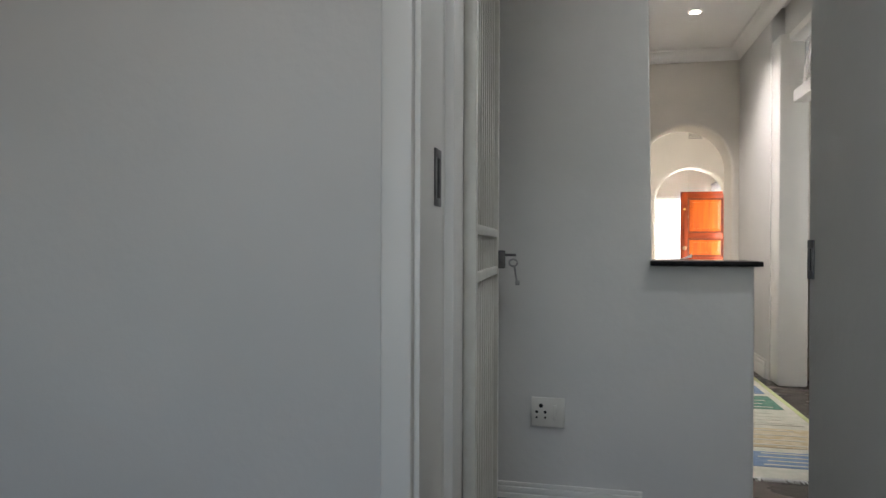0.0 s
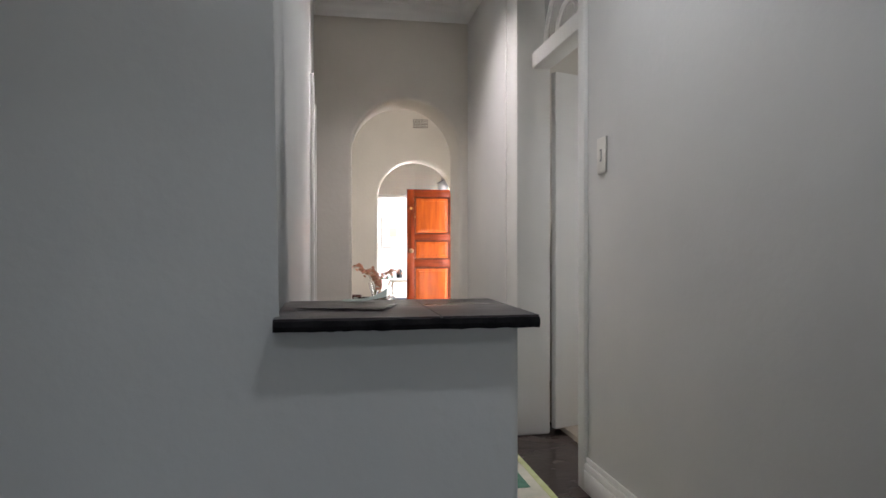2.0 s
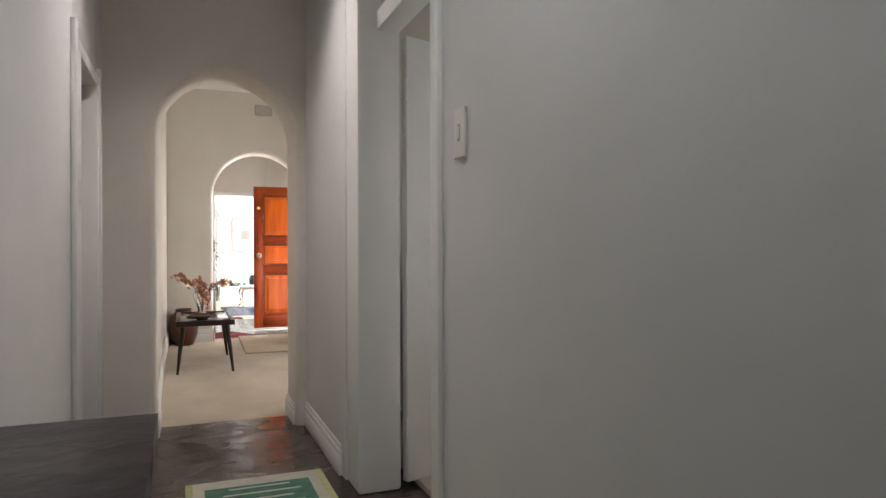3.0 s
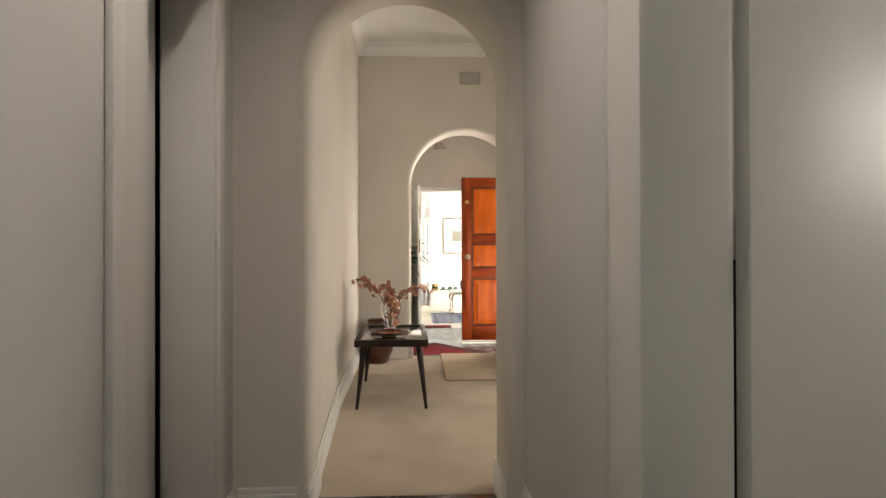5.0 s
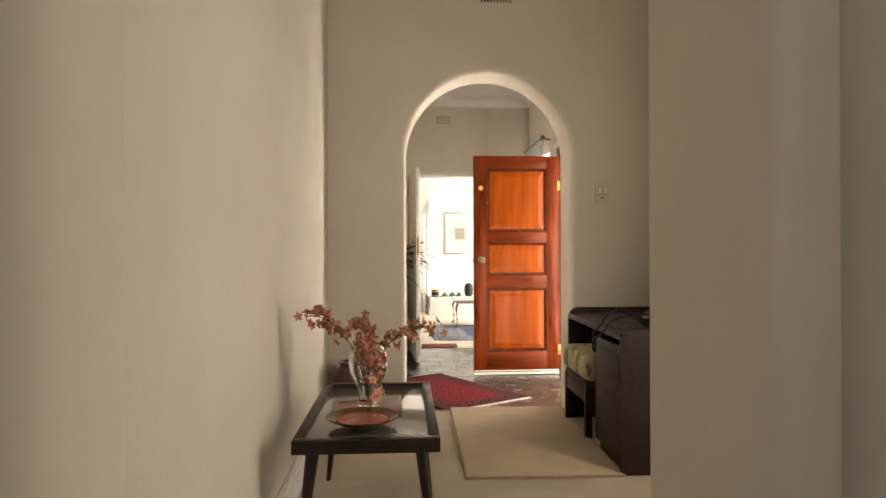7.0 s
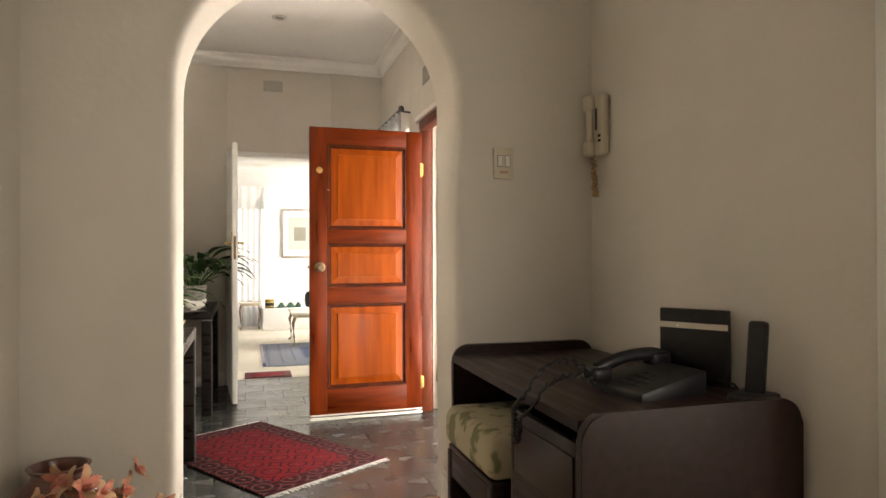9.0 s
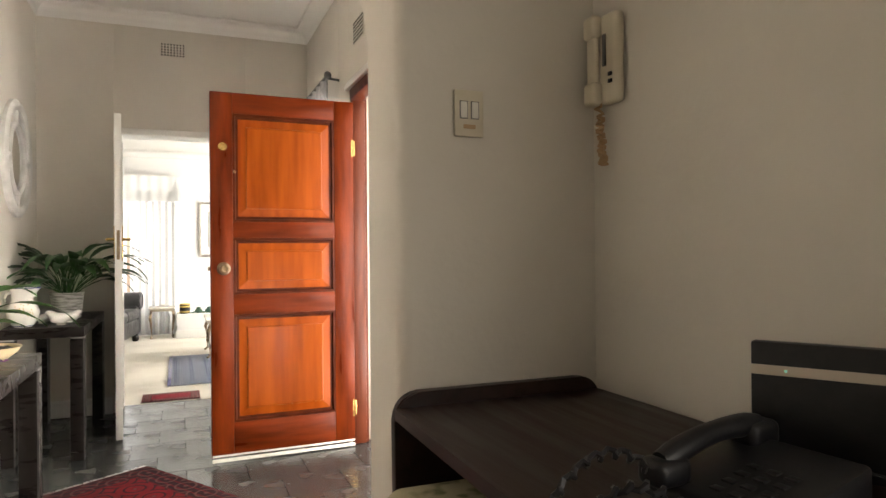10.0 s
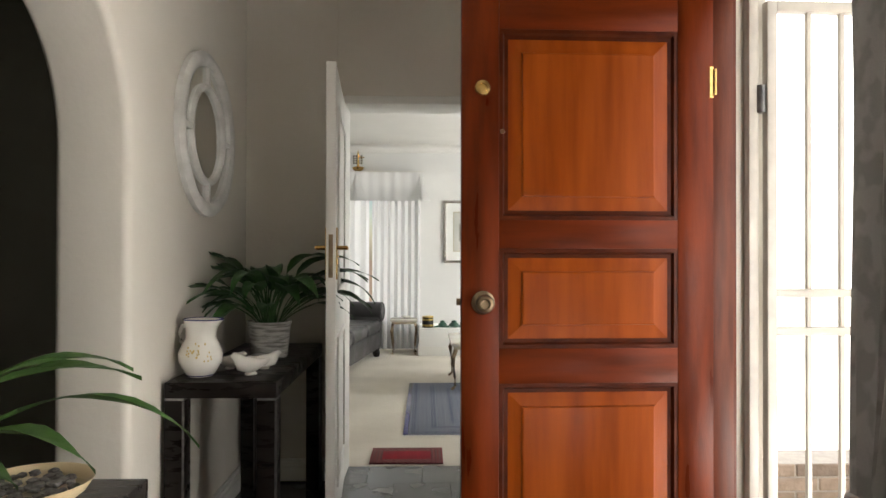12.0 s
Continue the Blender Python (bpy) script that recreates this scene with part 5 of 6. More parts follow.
ring_x(bm, 0.205, 0.032, 0.028)
part("inner_ring", bm, "mirror_frame", mi)
for k in range(4):
    a = math.pi / 2 * k
    part("spoke", boxed(0.004, 0.215, -0.013, 0.024, 0.302, 0.013, 0.003, m=pose(0, 0, 0, math.degrees(a))), "mirror_frame", mi)
bm = bmesh.new()
rod(bm, (0.004, 0, 0), (0.009, 0, 0), 0.31, n=48)
part("mirror_glass", bm, "mirror", mi, "silvered mirror glass")


def blade(bm, base, heading, length, start, width, end, n=16):
    """A stalked, pointed leaf whose slope turns from start to -end (radians) along its length."""
    d = Vector((math.cos(heading), math.sin(heading), 0))
    side = Vector((-d.y, d.x, 0))
    p = Vector(base)
    grid = []
    stalk = 0.45
    for i in range(n + 1):
        s = i / n
        slope = start - (start + end) * s ** 1.3
        if i:
            p = p + (d * math.cos(slope) + Vector((0, 0, math.sin(slope)))) * length / n
        w = max(0.0, (s - stalk) / (1 - stalk))
        wd = 0.0035 if s < stalk else 0.003 * (1 - w) + width * math.sin(math.pi * w ** 0.7) * (1 - 0.25 * w)
        wave = 0.006 * math.sin(11 * s + heading * 3)
        grid.append([tuple(p + side * (wd * j + wave) + Vector((0, 0, 0.30 * wd * abs(j) + 0.004 * math.sin(16 * s + 2 * j)))) for j in (-1, -0.5, 0, 0.5, 1)])
    sheet(bm, grid)


def leafy_plant(label, at, count, seed, length, rise, width, droop, mat, headings=(0, 6.283)):
    pl_ = thing("potted_plant", label, "plant", Matrix.Translation(at))
    rnd = random.Random(seed)
    for k in range(count):
        bm = bmesh.new()
        h = headings[0] + (headings[1] - headings[0]) * (k + rnd.uniform(-0.3, 0.3)) / count
        f = rnd.uniform(0.6, 1.1)
        blade(bm, (0.03 * math.cos(h), 0.03 * math.sin(h), 0), h, length * f, rise * rnd.uniform(0.6, 1.08), width * rnd.uniform(0.75, 1.15), droop * rnd.uniform(0.4, 1.3))
        part("leaf", bm, mat, pl_)
    return pl_


lily = leafy_plant("dark green peace lily with arching glossy leaves", (0.87, 13.33, 0.87), 54, 21, 0.60, 1.52, 0.040, 0.85, "leaf")
bm = bmesh.new()
lathe(bm, [(0.075, -0.118), (0.08, -0.112), (0.092, 0.01), (0.10, 0.045), (0.094, 0.045), (0.085, 0.03), (0.004, 0.025)], n=28)
part("basket_pot", bm, "basket", lily, "white woven basket pot")
small = leafy_plant("light green plant with long drooping leaves in a bowl", (0.71, 11.33, 0.80), 9, 8, 0.54, 1.25, 0.024, 0.75, "leaf_light", (-1.4, 1.1))
bowl = thing("bowl", "cream ceramic bowl filled with dark pebbles", "bowl", Matrix.Translation((0.85, 11.555, 0.75)) @ Matrix.Scale(0.84, 4))
bm = bmesh.new()
lathe(bm, [(0.075, 0), (0.08, 0.008), (0.115, 0.035), (0.130, 0.058), (0.132, 0.062), (0.126, 0.060), (0.110, 0.040), (0.08, 0.034)], n=36)
part("vessel", bm, "cream_bowl", bowl)
bm = bmesh.new()
rnd = random.Random(4)
for k in range(60):
    a, r = rnd.uniform(0, 6.28), 0.105 * math.sqrt(rnd.random())
    made = bmesh.ops.create_icosphere(bm, subdivisions=1, radius=rnd.uniform(0.010, 0.016))
    bmesh.ops.transform(bm, matrix=Matrix.Translation((r * math.cos(a), r * math.sin(a), 0.050 + rnd.uniform(-0.004, 0.006))) @ Matrix.Diagonal((1, 1, 0.6, 1)), verts=made["verts"])
tagged(part("pebble_fill", bm, "soil", bowl, "dark grey pebbles"), kind="stuff")
pf = thing("purple_flowers", "small purple artificial flowers on the console", "flowers", Matrix.Translation((0.90, 11.38, 0.75)))
for k in range(7):
    bm = bmesh.new()
    rnd = random.Random(40 + k)
    for j in range(5):
        a = 2 * math.pi * j / 5
        sheet(bm, [[(r * math.cos(a + q), r * math.sin(a + q), 0.012 + 0.01 * r * 40) for q in (-0.4, 0, 0.4)] for r in (0.002, 0.010, 0.018)], 0.001)
    ob = part("bloom", bm, "purple", pf)
    ob.location = (rnd.uniform(-0.03, 0.05), rnd.uniform(-0.06, 0.06), rnd.uniform(-0.005, 0.012))

jug = thing("ceramic_jug", "white glazed jug with a blue rim and yellow flowers", "jug", pose(0.715, 12.875, 0.75, 0, 0, -22))
bm = bmesh.new()
lathe(bm, [(0.045, 0), (0.050, 0.004), (0.060, 0.02), (0.080, 0.06), (0.082, 0.09), (0.066, 0.125), (0.055, 0.15), (0.056, 0.19), (0.064, 0.218), (0.061, 0.218), (0.050, 0.19), (0.049, 0.15)], n=36)
for v in bm.verts:
    if v.co.z > 0.18 and v.co.x > 0.035:
        v.co.x += 0.03 * (v.co.z - 0.18) / 0.04
jug_body = part("body", bm, "ceramic", jug)
bm = bmesh.new()
tube(bm, [(-0.055, 0, 0.185), (-0.088, 0, 0.188), (-0.102, 0, 0.16), (-0.096, 0, 0.13), (-0.075, 0, 0.11)], [0.008, 0.009, 0.008, 0.007, 0.006], 8)
part("handle", bm, "ceramic", jug)
bm = bmesh.new()
lathe(bm, [(0.051, 0.0045), (0.0535, 0.008), (0.0515, 0.0105)], n=30)
part("base_band", bm, "blue_band", jug_body, "dark blue painted band")
bm = bmesh.new()
tube(bm, [(0.0635 * math.cos(2 * math.pi * k / 30) + (0.028 if math.cos(2 * math.pi * k / 30) > 0.6 else 0), 0.0635 * math.sin(2 * math.pi * k / 30), 0.2185) for k in range(31)], 0.0026, 6)
part("rim_band", bm, "blue_band", jug_body, "dark blue painted rim")
for k in range(26):
    rnd = random.Random(60 + k)
    a, z = rnd.uniform(-1.6, -0.3), rnd.uniform(0.06, 0.135)
    r = 0.0825 - 0.35 * max(0, z - 0.095)
    bm = bmesh.new()
    made = bmesh.ops.create_icosphere(bm, subdivisions=1, radius=0.0048)
    bmesh.ops.transform(bm, matrix=Matrix.Translation((r * math.cos(a), r * math.sin(a), z)) @ Matrix.Diagonal((0.6, 0.6, 0.9, 1)), verts=made["verts"])
    part("painted_flower", bm, "yellow_paint", jug_body, "yellow painted flower")


def bird(at, turn_z, s, label):
    b = thing("bird_ornament", label, "ornament", pose(*at, 0, 0, turn_z))
    bm = bmesh.new()
    tube(bm, [(-0.075 * s, 0, 0.062 * s), (-0.045 * s, 0, 0.045 * s), (0, 0, 0.034 * s), (0.035 * s, 0, 0.040 * s), (0.052 * s, 0, 0.062 * s), (0.066 * s, 0, 0.068 * s), (0.082 * s, 0, 0.066 * s)],
         [0.004 * s, 0.014 * s, 0.032 * s, 0.030 * s, 0.020 * s, 0.014 * s, 0.001], 14)
    lathe(bm, [(0.022 * s, 0), (0.024 * s, 0.004), (0.014 * s, 0.014 * s)], n=14)
    part("body", bm, "ceramic", b)


bird((0.90, 12.90, 0.75), 175, 1.05, "white ceramic bird ornament with a raised tail")
bird((0.92, 13.03, 0.75), 30, 0.9, "cream ceramic bird ornament beside the plant")
bird((0.78, 13.03, 0.75), 20, 0.85, "brown-grey pottery bird ornament behind the jug")


def drape(name, label, cols, rows, pts, mat, thick=0.003):
    """A hanging cloth; pts(u, v) gives a point for u across and v down."""
    t = thing(name, label, "curtain")
    bm = bmesh.new()
    sheet(bm, [[pts(i / cols, j / rows) for i in range(cols + 1)] for j in range(rows + 1)], thick)
    return t, part("cloth", bm, mat, t)


def tied(y_in, y_out, z_top, y_tie, folds, seed):
    """A curtain tied back at z 0.77, in front of the right-hand foyer wall."""
    rnd = random.Random(seed)
    ph0 = rnd.uniform(0, 6)

    def pts(u, v):
        z = z_top - (z_top - 0.06) * v
        tie = 0.745
        if z > tie:
            k = ((z_top - z) / (z_top - tie)) ** 1.8
        else:
            k = 1 - 0.42 * ((tie - z) / tie) ** 0.8
        half = (y_out - y_in) / 2
        mid = (y_out + y_in) / 2
        yc = mid + (y_tie - mid) * k
        hw = half * (1 - 0.74 * k)
        y = yc + (2 * u - 1) * hw
        x = 2.425 + (0.030 * (1 - 0.3 * k)) * math.sin(2 * math.pi * folds * u + ph0 + 0.5 * math.sin(3 * z)) + 0.008 * math.sin(17 * u + 2 * z)
        return (x, y, z)
    return pts


cu, _ = drape("curtain", "grey silver damask curtain tied back with a tassel", 64, 34, tied(11.02, 11.61, 2.50, 11.505, 6.5, 1), "curtain")
bm = bmesh.new()
tube(bm, [(2.425 + 0.050 * math.cos(a), 11.500 + 0.090 * math.sin(a), 0.735 - 0.03 * math.cos(a)) for a in [2 * math.pi * k / 24 for k in range(25)]], 0.010, 8)
tie_band = part("tie_band", bm, "curtain", cu)
ta = bmesh.new()
tube(ta, [(2.372, 11.48, 0.71), (2.368, 11.475, 0.63), (2.368, 11.475, 0.57)], 0.006, 6)
lathe(ta, [(0.010, 0.10), (0.017, 0.085), (0.013, 0.07), (0.018, 0.06), (0.030, -0.07), (0.026, -0.075), (0.002, -0.07)], at=(2.368, 11.475, 0.485), n=18)
part("tassel", ta, "tassel", tie_band, "gold-green silk tassel")


def near_curtain(u, v):
    z = 2.50 - 2.40 * v
    k = min(1, v / 0.7) ** 1.5
    y = 10.42 + (0.30 - 0.22 * k) * u
    return (2.43 + 0.028 * math.sin(2 * math.pi * 5 * u + 1), y, z)


drape("curtain", "grey silver damask curtain drawn back beside the window", 40, 24, near_curtain, "curtain")
rl = thing("curtain_rail", "dark metal curtain rail over the foyer window", "curtain rail", Matrix.Translation((2.43, 11.03, 2.52)))
bm = bmesh.new()
rod(bm, (0, -0.66, 0), (0, 0.68, 0), 0.012)
part("rail", bm, "dark_steel", rl)
for y in (-0.5, 0.55):
    bm = bmesh.new()
    rod(bm, (0, y, 0), (0.07, y, 0.0), 0.008)
    part("bracket", bm, "dark_steel", rl)

# short rod with a lace cloth behind the open door
rr = thing("curtain_rod", "black iron curtain rod with a knob end", "curtain rod", Matrix.Translation((2.41, 12.70, 2.275)))
bm = bmesh.new()
rod(bm, (0, 0, 0), (0, 1.0, 0), 0.010)
part("rod", bm, "dark_steel", rr)
bm = bmesh.new()
lathe(bm, [(0.006, 0), (0.016, 0.008), (0.024, 0.022), (0.018, 0.036), (0.003, 0.044)], n=14, m=pose(0, 0.01, 0, 90))
part("finial", bm, "dark_steel", rr)
for y in (0.06, 0.9):
    bm = bmesh.new()
    rod(bm, (0, y, 0), (0.09, y, -0.01), 0.008)
    part("bracket", bm, "dark_steel", rr)
nt = M["lace"].node_tree
tl = nt.nodes.new("ShaderNodeBsdfTranslucent")
tl.inputs["Color"].default_value = (0.6, 0.6, 0.6, 1)
mx = nt.nodes.new("ShaderNodeMixShader")
mx.inputs[0].default_value = 0.5
nt.links.new(nt.nodes["Principled BSDF"].outputs[0], mx.inputs[1])
nt.links.new(tl.outputs[0], mx.inputs[2])
nt.links.new(mx.outputs[0], nt.nodes["Material Output"].inputs[0])
drape("lace_curtain", "grey patterned lace curtain hanging from an iron rod", 40, 12, lambda u, v: (2.41 + 0.016 * math.sin(40 * u), 12.74 + 0.92 * u, 2.268 - 1.1 * v), "lace", 0.002)
kd = thing("door_stop", "small wooden knob on the front door frame", "knob", Matrix.Translation((2.503, 12.455, 1.30)))
bm = bmesh.new()
lathe(bm, [(0.018, 0), (0.020, 0.006), (0.013, 0.016), (0.002, 0.018)], n=14, m=pose(0, 0, 0, 0, -90))
part("knob", bm, "frame_wood", kd)

# ---- lounge ----
nt = M["curtain"].node_tree
tc_ = nt.nodes.new("ShaderNodeBsdfTranslucent")
tc_.inputs["Color"].default_value = (0.55, 0.54, 0.53, 1)
mc = nt.nodes.new("ShaderNodeMixShader")
mc.inputs[0].default_value = 0.3
nt.links.new(nt.nodes["Principled BSDF"].outputs[0], mc.inputs[1])
nt.links.new(tc_.outputs[0], mc.inputs[2])
nt.links.new(mc.outputs[0], nt.nodes["Material Output"].inputs[0])
wc = M["white_cloth"]
nt = wc.node_tree
tr = nt.nodes.new("ShaderNodeBsdfTranslucent")
tr.inputs["Color"].default_value = (0.85, 0.85, 0.84, 1)
ms = nt.nodes.new("ShaderNodeMixShader")
ms.inputs[0].default_value = 0.45
nt.links.new(nt.nodes["Principled BSDF"].outputs[0], ms.inputs[1])
nt.links.new(tr.outputs[0], ms.inputs[2])
nt.links.new(ms.outputs[0], nt.nodes["Material Output"].inputs[0])

for x0, x1 in ((-0.10, 0.86), (0.90, 1.50)):
    drape("white_curtain", "full-length white curtain in the lounge window", 60, 14,
          lambda u, v, a=x0, b=x1: (a + (b - a) * u, 18.60 + 0.035 * math.sin(2 * math.pi * 7 * u + 0.6 * v), 2.02 - 1.99 * v), "white_cloth", 0.002)
va = thing("pelmet", "white fabric pelmet with pleated swags over the curtains", "pelmet", Matrix.Translation((0.72, 18.56, 0)))
bm = bmesh.new()
sheet(bm, [[(-0.85 + 1.68 * i / 60, -0.03 + 0.006 * math.sin(i * 1.3), 2.235 - 0.36 * j / 6) for i in range(61)] for j in range(7)], 0.003)
part("valance", bm, "white_cloth", va)
for x in (-0.02, 0.78, -0.72):
    for s in (-1, 1):
        bm = bmesh.new()
        sheet(bm, [[(x, -0.037, 2.22), (x + 0.004 * s, -0.037, 2.22)], [(x + 0.01 * s, -0.055, 2.05), (x + 0.055 * s, -0.04, 2.05)], [(x + 0.02 * s, -0.065, 1.88), (x + 0.13 * s, -0.04, 1.875)]], 0.003)
        part("swag", bm, "white_cloth", va)
part("pelmet_board", boxed(-0.85, -0.02, 2.235, 0.83, 0.18, 2.25), "white", va)

orn = thing("brass_ornament", "small brass lamp ornament standing on the pelmet", "ornament", Matrix.Translation((0.72, 18.60, 2.251)))
bm = bmesh.new()
lathe(bm, [(0.03, 0), (0.06, 0.02), (0.075, 0.05), (0.02, 0.065), (0.012, 0.10), (0.008, 0.2), (0.012, 0.21), (0.003, 0.27)], n=18)
part("body", bm, "brass", orn)
bm = bmesh.new()
tube(bm, [(0, 0, 0.19), (0.05, 0, 0.17), (0.08, 0, 0.18)], 0.006, 6)
part("arm", bm, "brass", orn)

pic = thing("picture", "framed olive-green print in a wide pale mount", "picture", Matrix.Translation((2.10, 18.748, 1.50)))
for a in ((-0.30, -0.40, 0.30, -0.365), (-0.30, 0.365, 0.30, 0.40), (-0.30, -0.365, -0.265, 0.365), (0.265, -0.365, 0.30, 0.365)):
    part("frame_bar", boxed(a[0], -0.03, a[1], a[2], 0, a[3], 0.004), "chrome", pic)
part("mount", boxed(-0.265, -0.012, -0.365, 0.265, -0.004, 0.365), "paper", pic)
part("inner_line", boxed(-0.175, -0.0135, -0.255, 0.175, -0.0122, 0.255), "gilt", pic)
part("print", boxed(-0.165, -0.0150, -0.245, 0.165, -0.0137, 0.245), "green_art", pic)
part("print_shape", boxed(-0.10, -0.0160, -0.12, 0.09, -0.0152, 0.10), "dark_room", pic)

hearth = thing("hearth_plinth", "low white plinth along the lounge wall", "plinth", Matrix.Translation((1.50, 18.16, 0)))
part("plinth_body", boxed(0, 0, 0, 1.9, 0.585, 0.325, 0.006), "lounge_wall", hearth)
part("plinth_skirting", boxed(-0.012, -0.014, 0, 1.9, -0.001, 0.11, 0.003), "white", hearth)
part("plinth_skirting", boxed(-0.014, 0.0, 0, -0.001, 0.58, 0.11, 0.003), "white", hearth)
tin = thing("tin", "black and gold tea tin on the plinth", "tin", Matrix.Translation((1.60, 18.30, 0.326)))
bm = bmesh.new()
rod(bm, (0, 0, 0), (0, 0, 0.12), 0.068, n=24)
part("body", bm, "plastic_black", tin)
for z in (0.015, 0.085):
    bm = bmesh.new()
    rod(bm, (0, 0, z), (0, 0, z + 0.022), 0.0695, n=24)
    part("gold_band", bm, "tin_gold", tin)
bm = bmesh.new()
lathe(bm, [(0.071, 0.12), (0.071, 0.135), (0.03, 0.142), (0.002, 0.142)], n=24)
part("lid", bm, "tin_gold", tin)
for k, (x, r) in enumerate(((1.78, 0.055), (1.92, 0.065), (2.04, 0.05))):
    fr = thing("green_ornament", "dark green glazed ornament on the plinth", "ornament", Matrix.Translation((x, 18.32, 0.326)), "green ornaments")
    bm = bmesh.new()
    lathe(bm, [(r * 0.8, 0), (r, 0.015), (r * 0.9, 0.04), (r * 0.5, 0.06), (r * 0.55, 0.075), (0.002, 0.085)], n=14)
    part("body", bm, "dark_green", fr)
    bm = bmesh.new()
    rod(bm, (-r, -0.02, 0.01), (-r - 0.05, -0.04, 0.008), 0.014, 0.006, 8)
    part("foot", bm, "dark_green", fr)
vs_ = thing("black_vase", "black rounded vase standing on the plinth", "vase", Matrix.Translation((2.22, 18.34, 0.326)))
bm = bmesh.new()
lathe(bm, [(0.05, 0), (0.075, 0.03), (0.085, 0.12), (0.08, 0.19), (0.05, 0.24), (0.002, 0.25)], n=20)
part("body", bm, "plastic_black", vs_)

st = thing("side_table", "small marble-topped side table with curved bronze legs", "side table", Matrix.Translation((1.31, 18.38, 0)))
bm = boxed(-0.165, -0.13, 0.395, 0.165, 0.13, 0.425, 0.010, 3)
part("tabletop", bm, "marble", st)
part("apron", boxed(-0.145, -0.11, 0.365, 0.145, 0.11, 0.394, 0.003), "gilt", st)
for sx in (-1, 1):
    for sy in (-1, 1):
        bm = bmesh.new()
        tube(bm, [(sx * 0.135, sy * 0.10, 0.37), (sx * 0.150, sy * 0.112, 0.28), (sx * 0.135, sy * 0.10, 0.12), (sx * 0.128, sy * 0.095, 0.03), (sx * 0.145, sy * 0.11, 0.0)], [0.016, 0.017, 0.011, 0.009, 0.013], 8)
        part("leg", bm, "bronze", st)
ds = thing("small_dish", "small white dish on the side table", "dish", Matrix.Translation((1.34, 18.36, 0.426)))
bm = bmesh.new()
lathe(bm, [(0.03, 0), (0.05, 0.012), (0.056, 0.03), (0.05, 0.028), (0.003, 0.012)], n=20)
part("bowl", bm, "ceramic", ds)

sofa = thing("leather_sofa", "black leather sofa with rolled arms against the lounge wall", "sofa", pose(1.06, 18.05, 0, 0, 0, -9))
# front looks along +x; far arm at y = 0, the sofa runs towards -y
part("base", boxed(-0.86, -1.95, 0.10, -0.03, 0.16, 0.30, 0.025, 3), "leather", sofa)
for k in range(3):
    part("seat_cushion", boxed(-0.66, -1.80 + 0.60 * k, 0.30, -0.01, -1.21 + 0.60 * k, 0.44, 0.045, 4), "leather", sofa)
    part("back_cushion", boxed(-0.80, -1.80 + 0.60 * k, 0.40, -0.52, -1.21 + 0.60 * k, 0.80, 0.07, 4), "leather", sofa)
part("backrest", boxed(-0.92, -1.95, 0.10, -0.74, 0.16, 0.76, 0.06, 4), "leather", sofa)
for y in (-1.88, 0.08):
    bm = bmesh.new()
    box(bm, -0.84, y - 0.09, 0.12, -0.03, y + 0.09, 0.52, 0.03, 3)
    rod(bm, (-0.86, y + 0.01, 0.53), (-0.015, y + 0.01, 0.53), 0.115, n=28)
    arm = part("arm", bm, "leather", sofa, "rolled leather arm")
    bm = bmesh.new()
    tube(bm, [(-0.012, y + 0.01 + 0.10 * math.cos(a), 0.53 + 0.10 * math.sin(a)) for a in [2 * math.pi * k / 24 for k in range(25)]], 0.007, 6)
    part("arm_piping", bm, "leather", arm)
for x in (-0.8, -0.08):
    for y in (-1.88, 0.06):
        bm = bmesh.new()
        lathe(bm, [(0.03, 0), (0.042, 0.02), (0.045, 0.05), (0.034, 0.08), (0.045, 0.10)], at=(x, y, 0), n=16)
        part("bun_foot", bm, "black_wood", sofa, "turned dark wooden bun foot")
cu2 = thing("scatter_cushion", "pale grey scatter cushion on the sofa", "cushion", pose(0.36, 17.62, 0.44, 0, -22, -9))
bm = boxed(-0.06, -0.2, 0, 0.06, 0.2, 0.40, 0.055, 4)
part("cover", bm, "lace", cu2)

rb = rug_material("blue_border_rug", (0.035, 0.05, 0.13), (0.16, 0.18, 0.24), (0.50, 0.50, 0.50), 16.0, (1.0, 0.87), 0.42)
blue = thing("blue_rug", "navy blue rug with a wide pale patterned border", "rug", Matrix.Translation((2.46, 15.605, 0.001)))
part("woven_field", boxed(-1.0, -0.87, 0, 1.0, 0.87, 0.010, 0.003), rb, blue)
part("edge_band", boxed(-1.035, -0.87, 0, -1.001, 0.87, 0.011, 0.002), "blue_band", blue, "dark navy edge")
bm = bmesh.new()
for k in range(120):
    rod(bm, (-1.03 + 2.03 * k / 119, -0.87, 0.004), (-1.03 + 2.03 * k / 119, -0.915, 0.003), 0.004, 0.002, 5)
part("fringe", bm, "paper", blue, "white fringe")
rs = rug_material("small_red_rug", (0.30, 0.02, 0.03), (0.07, 0.014, 0.02), (0.45, 0.30, 0.25), 14.0, (0.215, 0.15), 0.07)
red = thing("small_red_rug", "small red patterned prayer mat on the cream carpet", "rug", Matrix.Translation((1.466, 14.285, 0.001)))
part("woven_field", boxed(-0.215, -0.15, 0, 0.215, 0.15, 0.009, 0.003), rs, red)
bm = bmesh.new()
rnd = random.Random(3)
for k in range(60):
    rod(bm, (-0.21 + 0.42 * k / 59, 0.149, 0.004), (-0.21 + 0.42 * k / 59 + rnd.uniform(-0.006, 0.006), 0.165 + rnd.uniform(0, 0.008), 0.004), 0.0028, 0.001, 5)
part("fringe", bm, "book_dark", red)

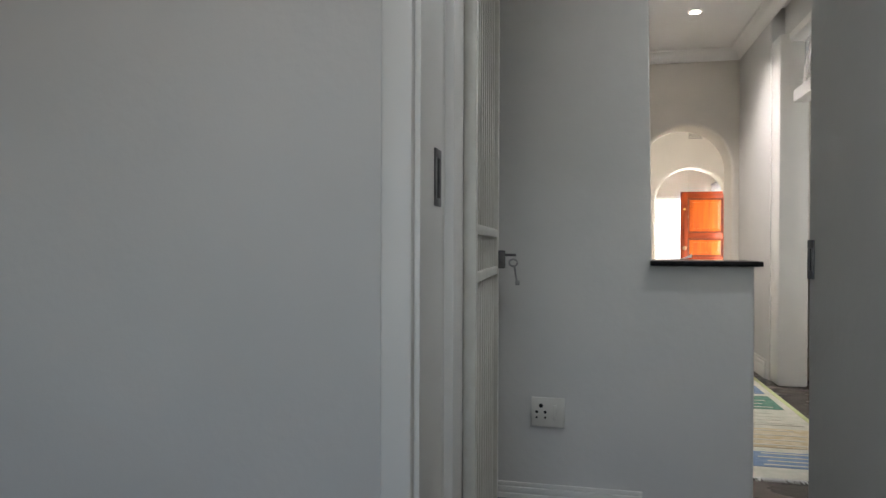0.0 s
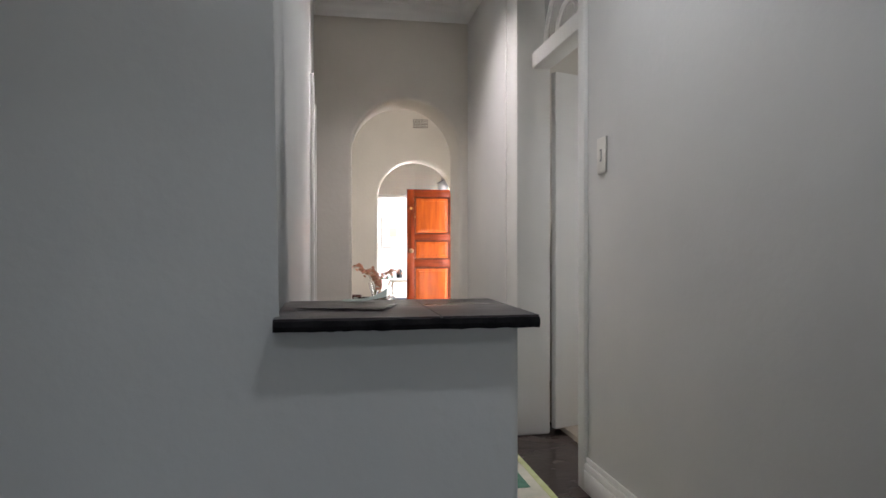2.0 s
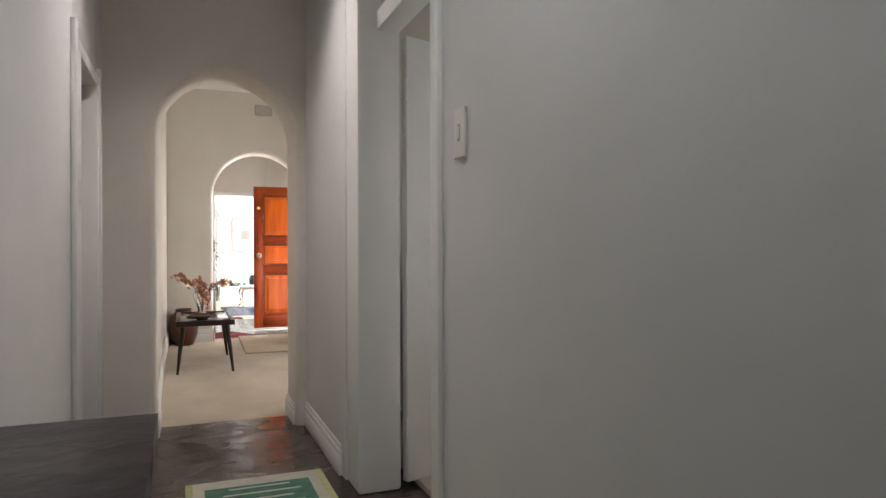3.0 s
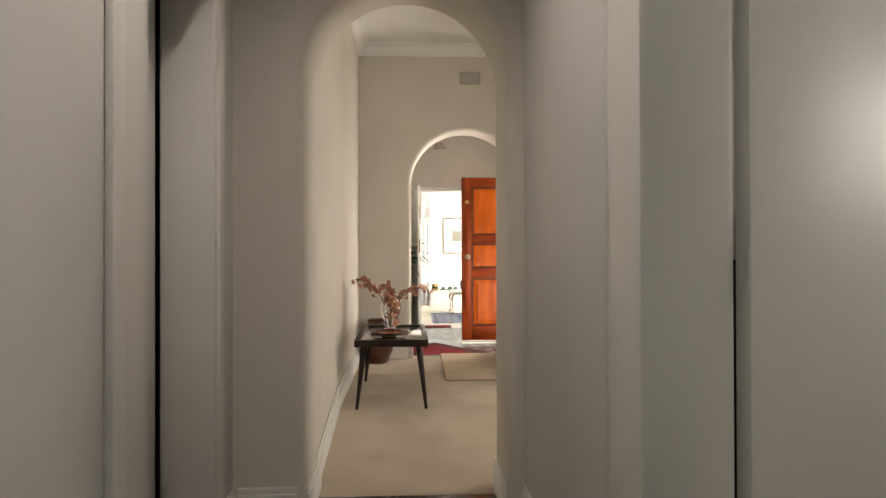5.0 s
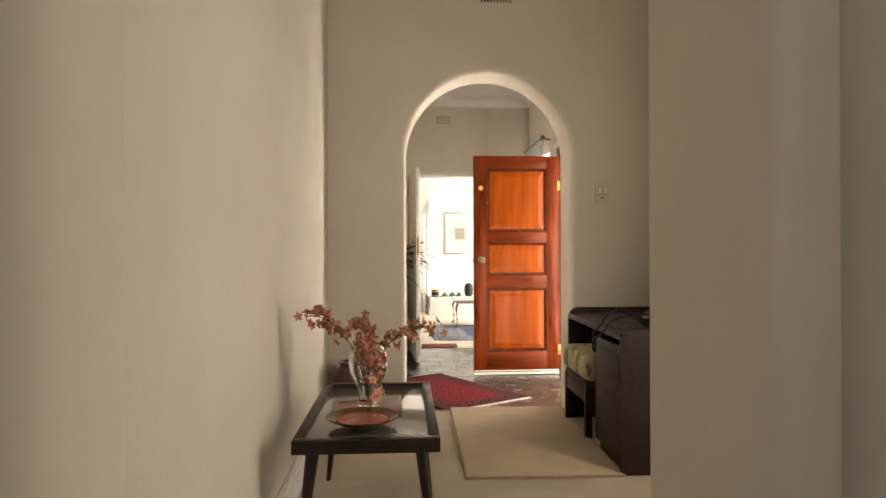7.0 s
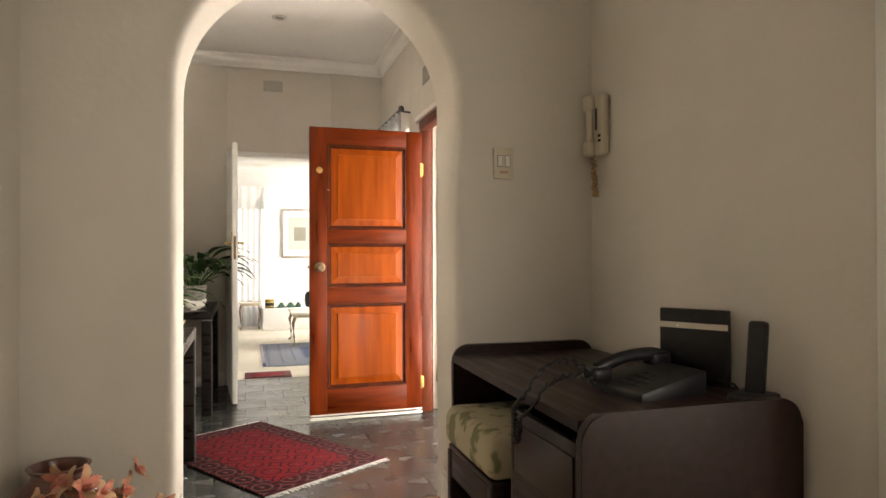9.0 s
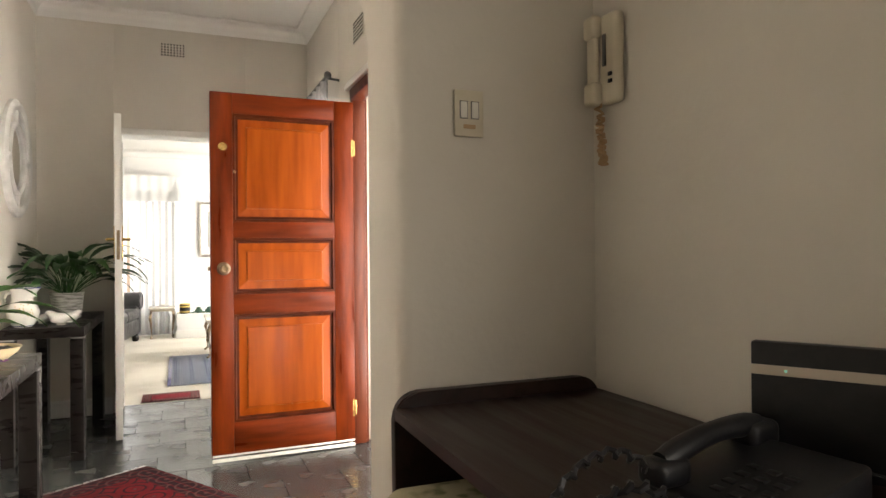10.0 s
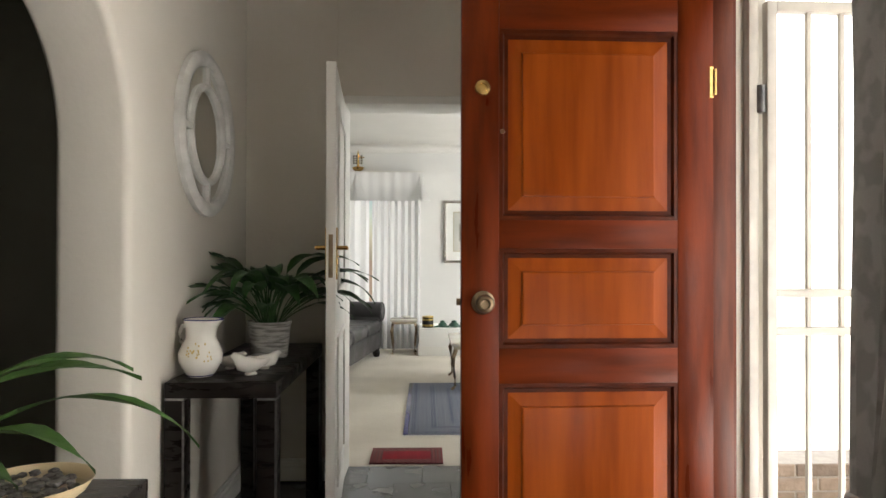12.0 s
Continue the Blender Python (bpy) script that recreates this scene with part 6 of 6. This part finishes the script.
ct = thing("coffee_table", "pale-topped coffee table with curved bronze legs", "coffee table", Matrix.Translation((2.32, 16.52, 0.012)))
part("tabletop", boxed(-0.52, -0.38, 0.385, 0.52, 0.38, 0.415, 0.010, 3), "marble", ct)
part("apron", boxed(-0.49, -0.35, 0.35, 0.49, 0.35, 0.384, 0.004), "gilt", ct)
for sx in (-1, 1):
    for sy in (-1, 1):
        bm = bmesh.new()
        tube(bm, [(sx * 0.47, sy * 0.33, 0.36), (sx * 0.50, sy * 0.355, 0.28), (sx * 0.485, sy * 0.34, 0.12), (sx * 0.48, sy * 0.335, 0.03), (sx * 0.51, sy * 0.36, 0.0)], [0.02, 0.02, 0.013, 0.011, 0.015], 8)
        part("leg", bm, "bronze", ct)

# ---- side room: what shows through the crack beside the open door ----
cab = thing("cabinet", "dark brown cabinet standing in the side room", "cabinet", Matrix.Translation((2.62, 6.72, PF + 0.03)))
part("body", boxed(-0.42, -0.19, 0.06, 0.42, 0.22, 0.98, 0.004), "black_wood", cab)
part("top", boxed(-0.44, -0.215, 0.98, 0.44, 0.225, 1.005, 0.005), "black_wood", cab)
for sx in (-0.21, 0.21):
    part("door", boxed(sx - 0.20, -0.208, 0.09, sx + 0.20, -0.191, 0.95, 0.004), "black_wood", cab)
for sx in (-0.36, 0.36):
    part("plinth", boxed(sx - 0.05, -0.17, 0, sx + 0.05, 0.2, 0.06, 0.003), "black_wood", cab)
jar = thing("jar", "blue glazed jar on the dark cabinet", "jar", Matrix.Translation((2.50, 6.68, PF + 1.035)))
bm = bmesh.new()
lathe(bm, [(0.0, 0.0), (0.05, 0.0), (0.085, 0.06), (0.095, 0.14), (0.07, 0.23), (0.045, 0.26), (0.05, 0.29), (0.042, 0.29), (0.0, 0.20)], n=20)
part("body", bm, "blue_band", jar)

# ---- slate tiles ----
rnd = random.Random(17)
shapes = {}
y = 10.23
row = 0
while y < 14.10:
    h = 0.30
    y1 = min(y + h, 14.11)
    x = 0.36 - (0.15 if row % 2 else 0.0)
    while x < 2.72:
        x0, x1 = max(x, 0.375), min(x + 0.30, 2.715)
        if y1 > 13.89 and not (1.0 < (x0 + x1) / 2 < 2.2):
            x += 0.30
            continue
        if x1 - x0 > 0.03 and y1 - y > 0.03:
            key = (round(x1 - x0, 3), round(y1 - y, 3))
            if key not in shapes:
                bm = boxed(0.0013, 0.0013, -0.012, key[0] - 0.0013, key[1] - 0.0013, 0.0, 0.0008, 1)
                ob = part("slate_tile", bm, "slate", floor_foyer, smooth=False)
                shapes[key] = ob.data
            else:
                ob = new("slate_tile", shapes[key])
                ob.parent = floor_foyer
            ob.matrix_basis = pose(x0, y, rnd.uniform(-0.0012, 0.0004), rnd.uniform(-0.15, 0.15), rnd.uniform(-0.15, 0.15), 0)
        x += 0.30
    y += h
    row += 1
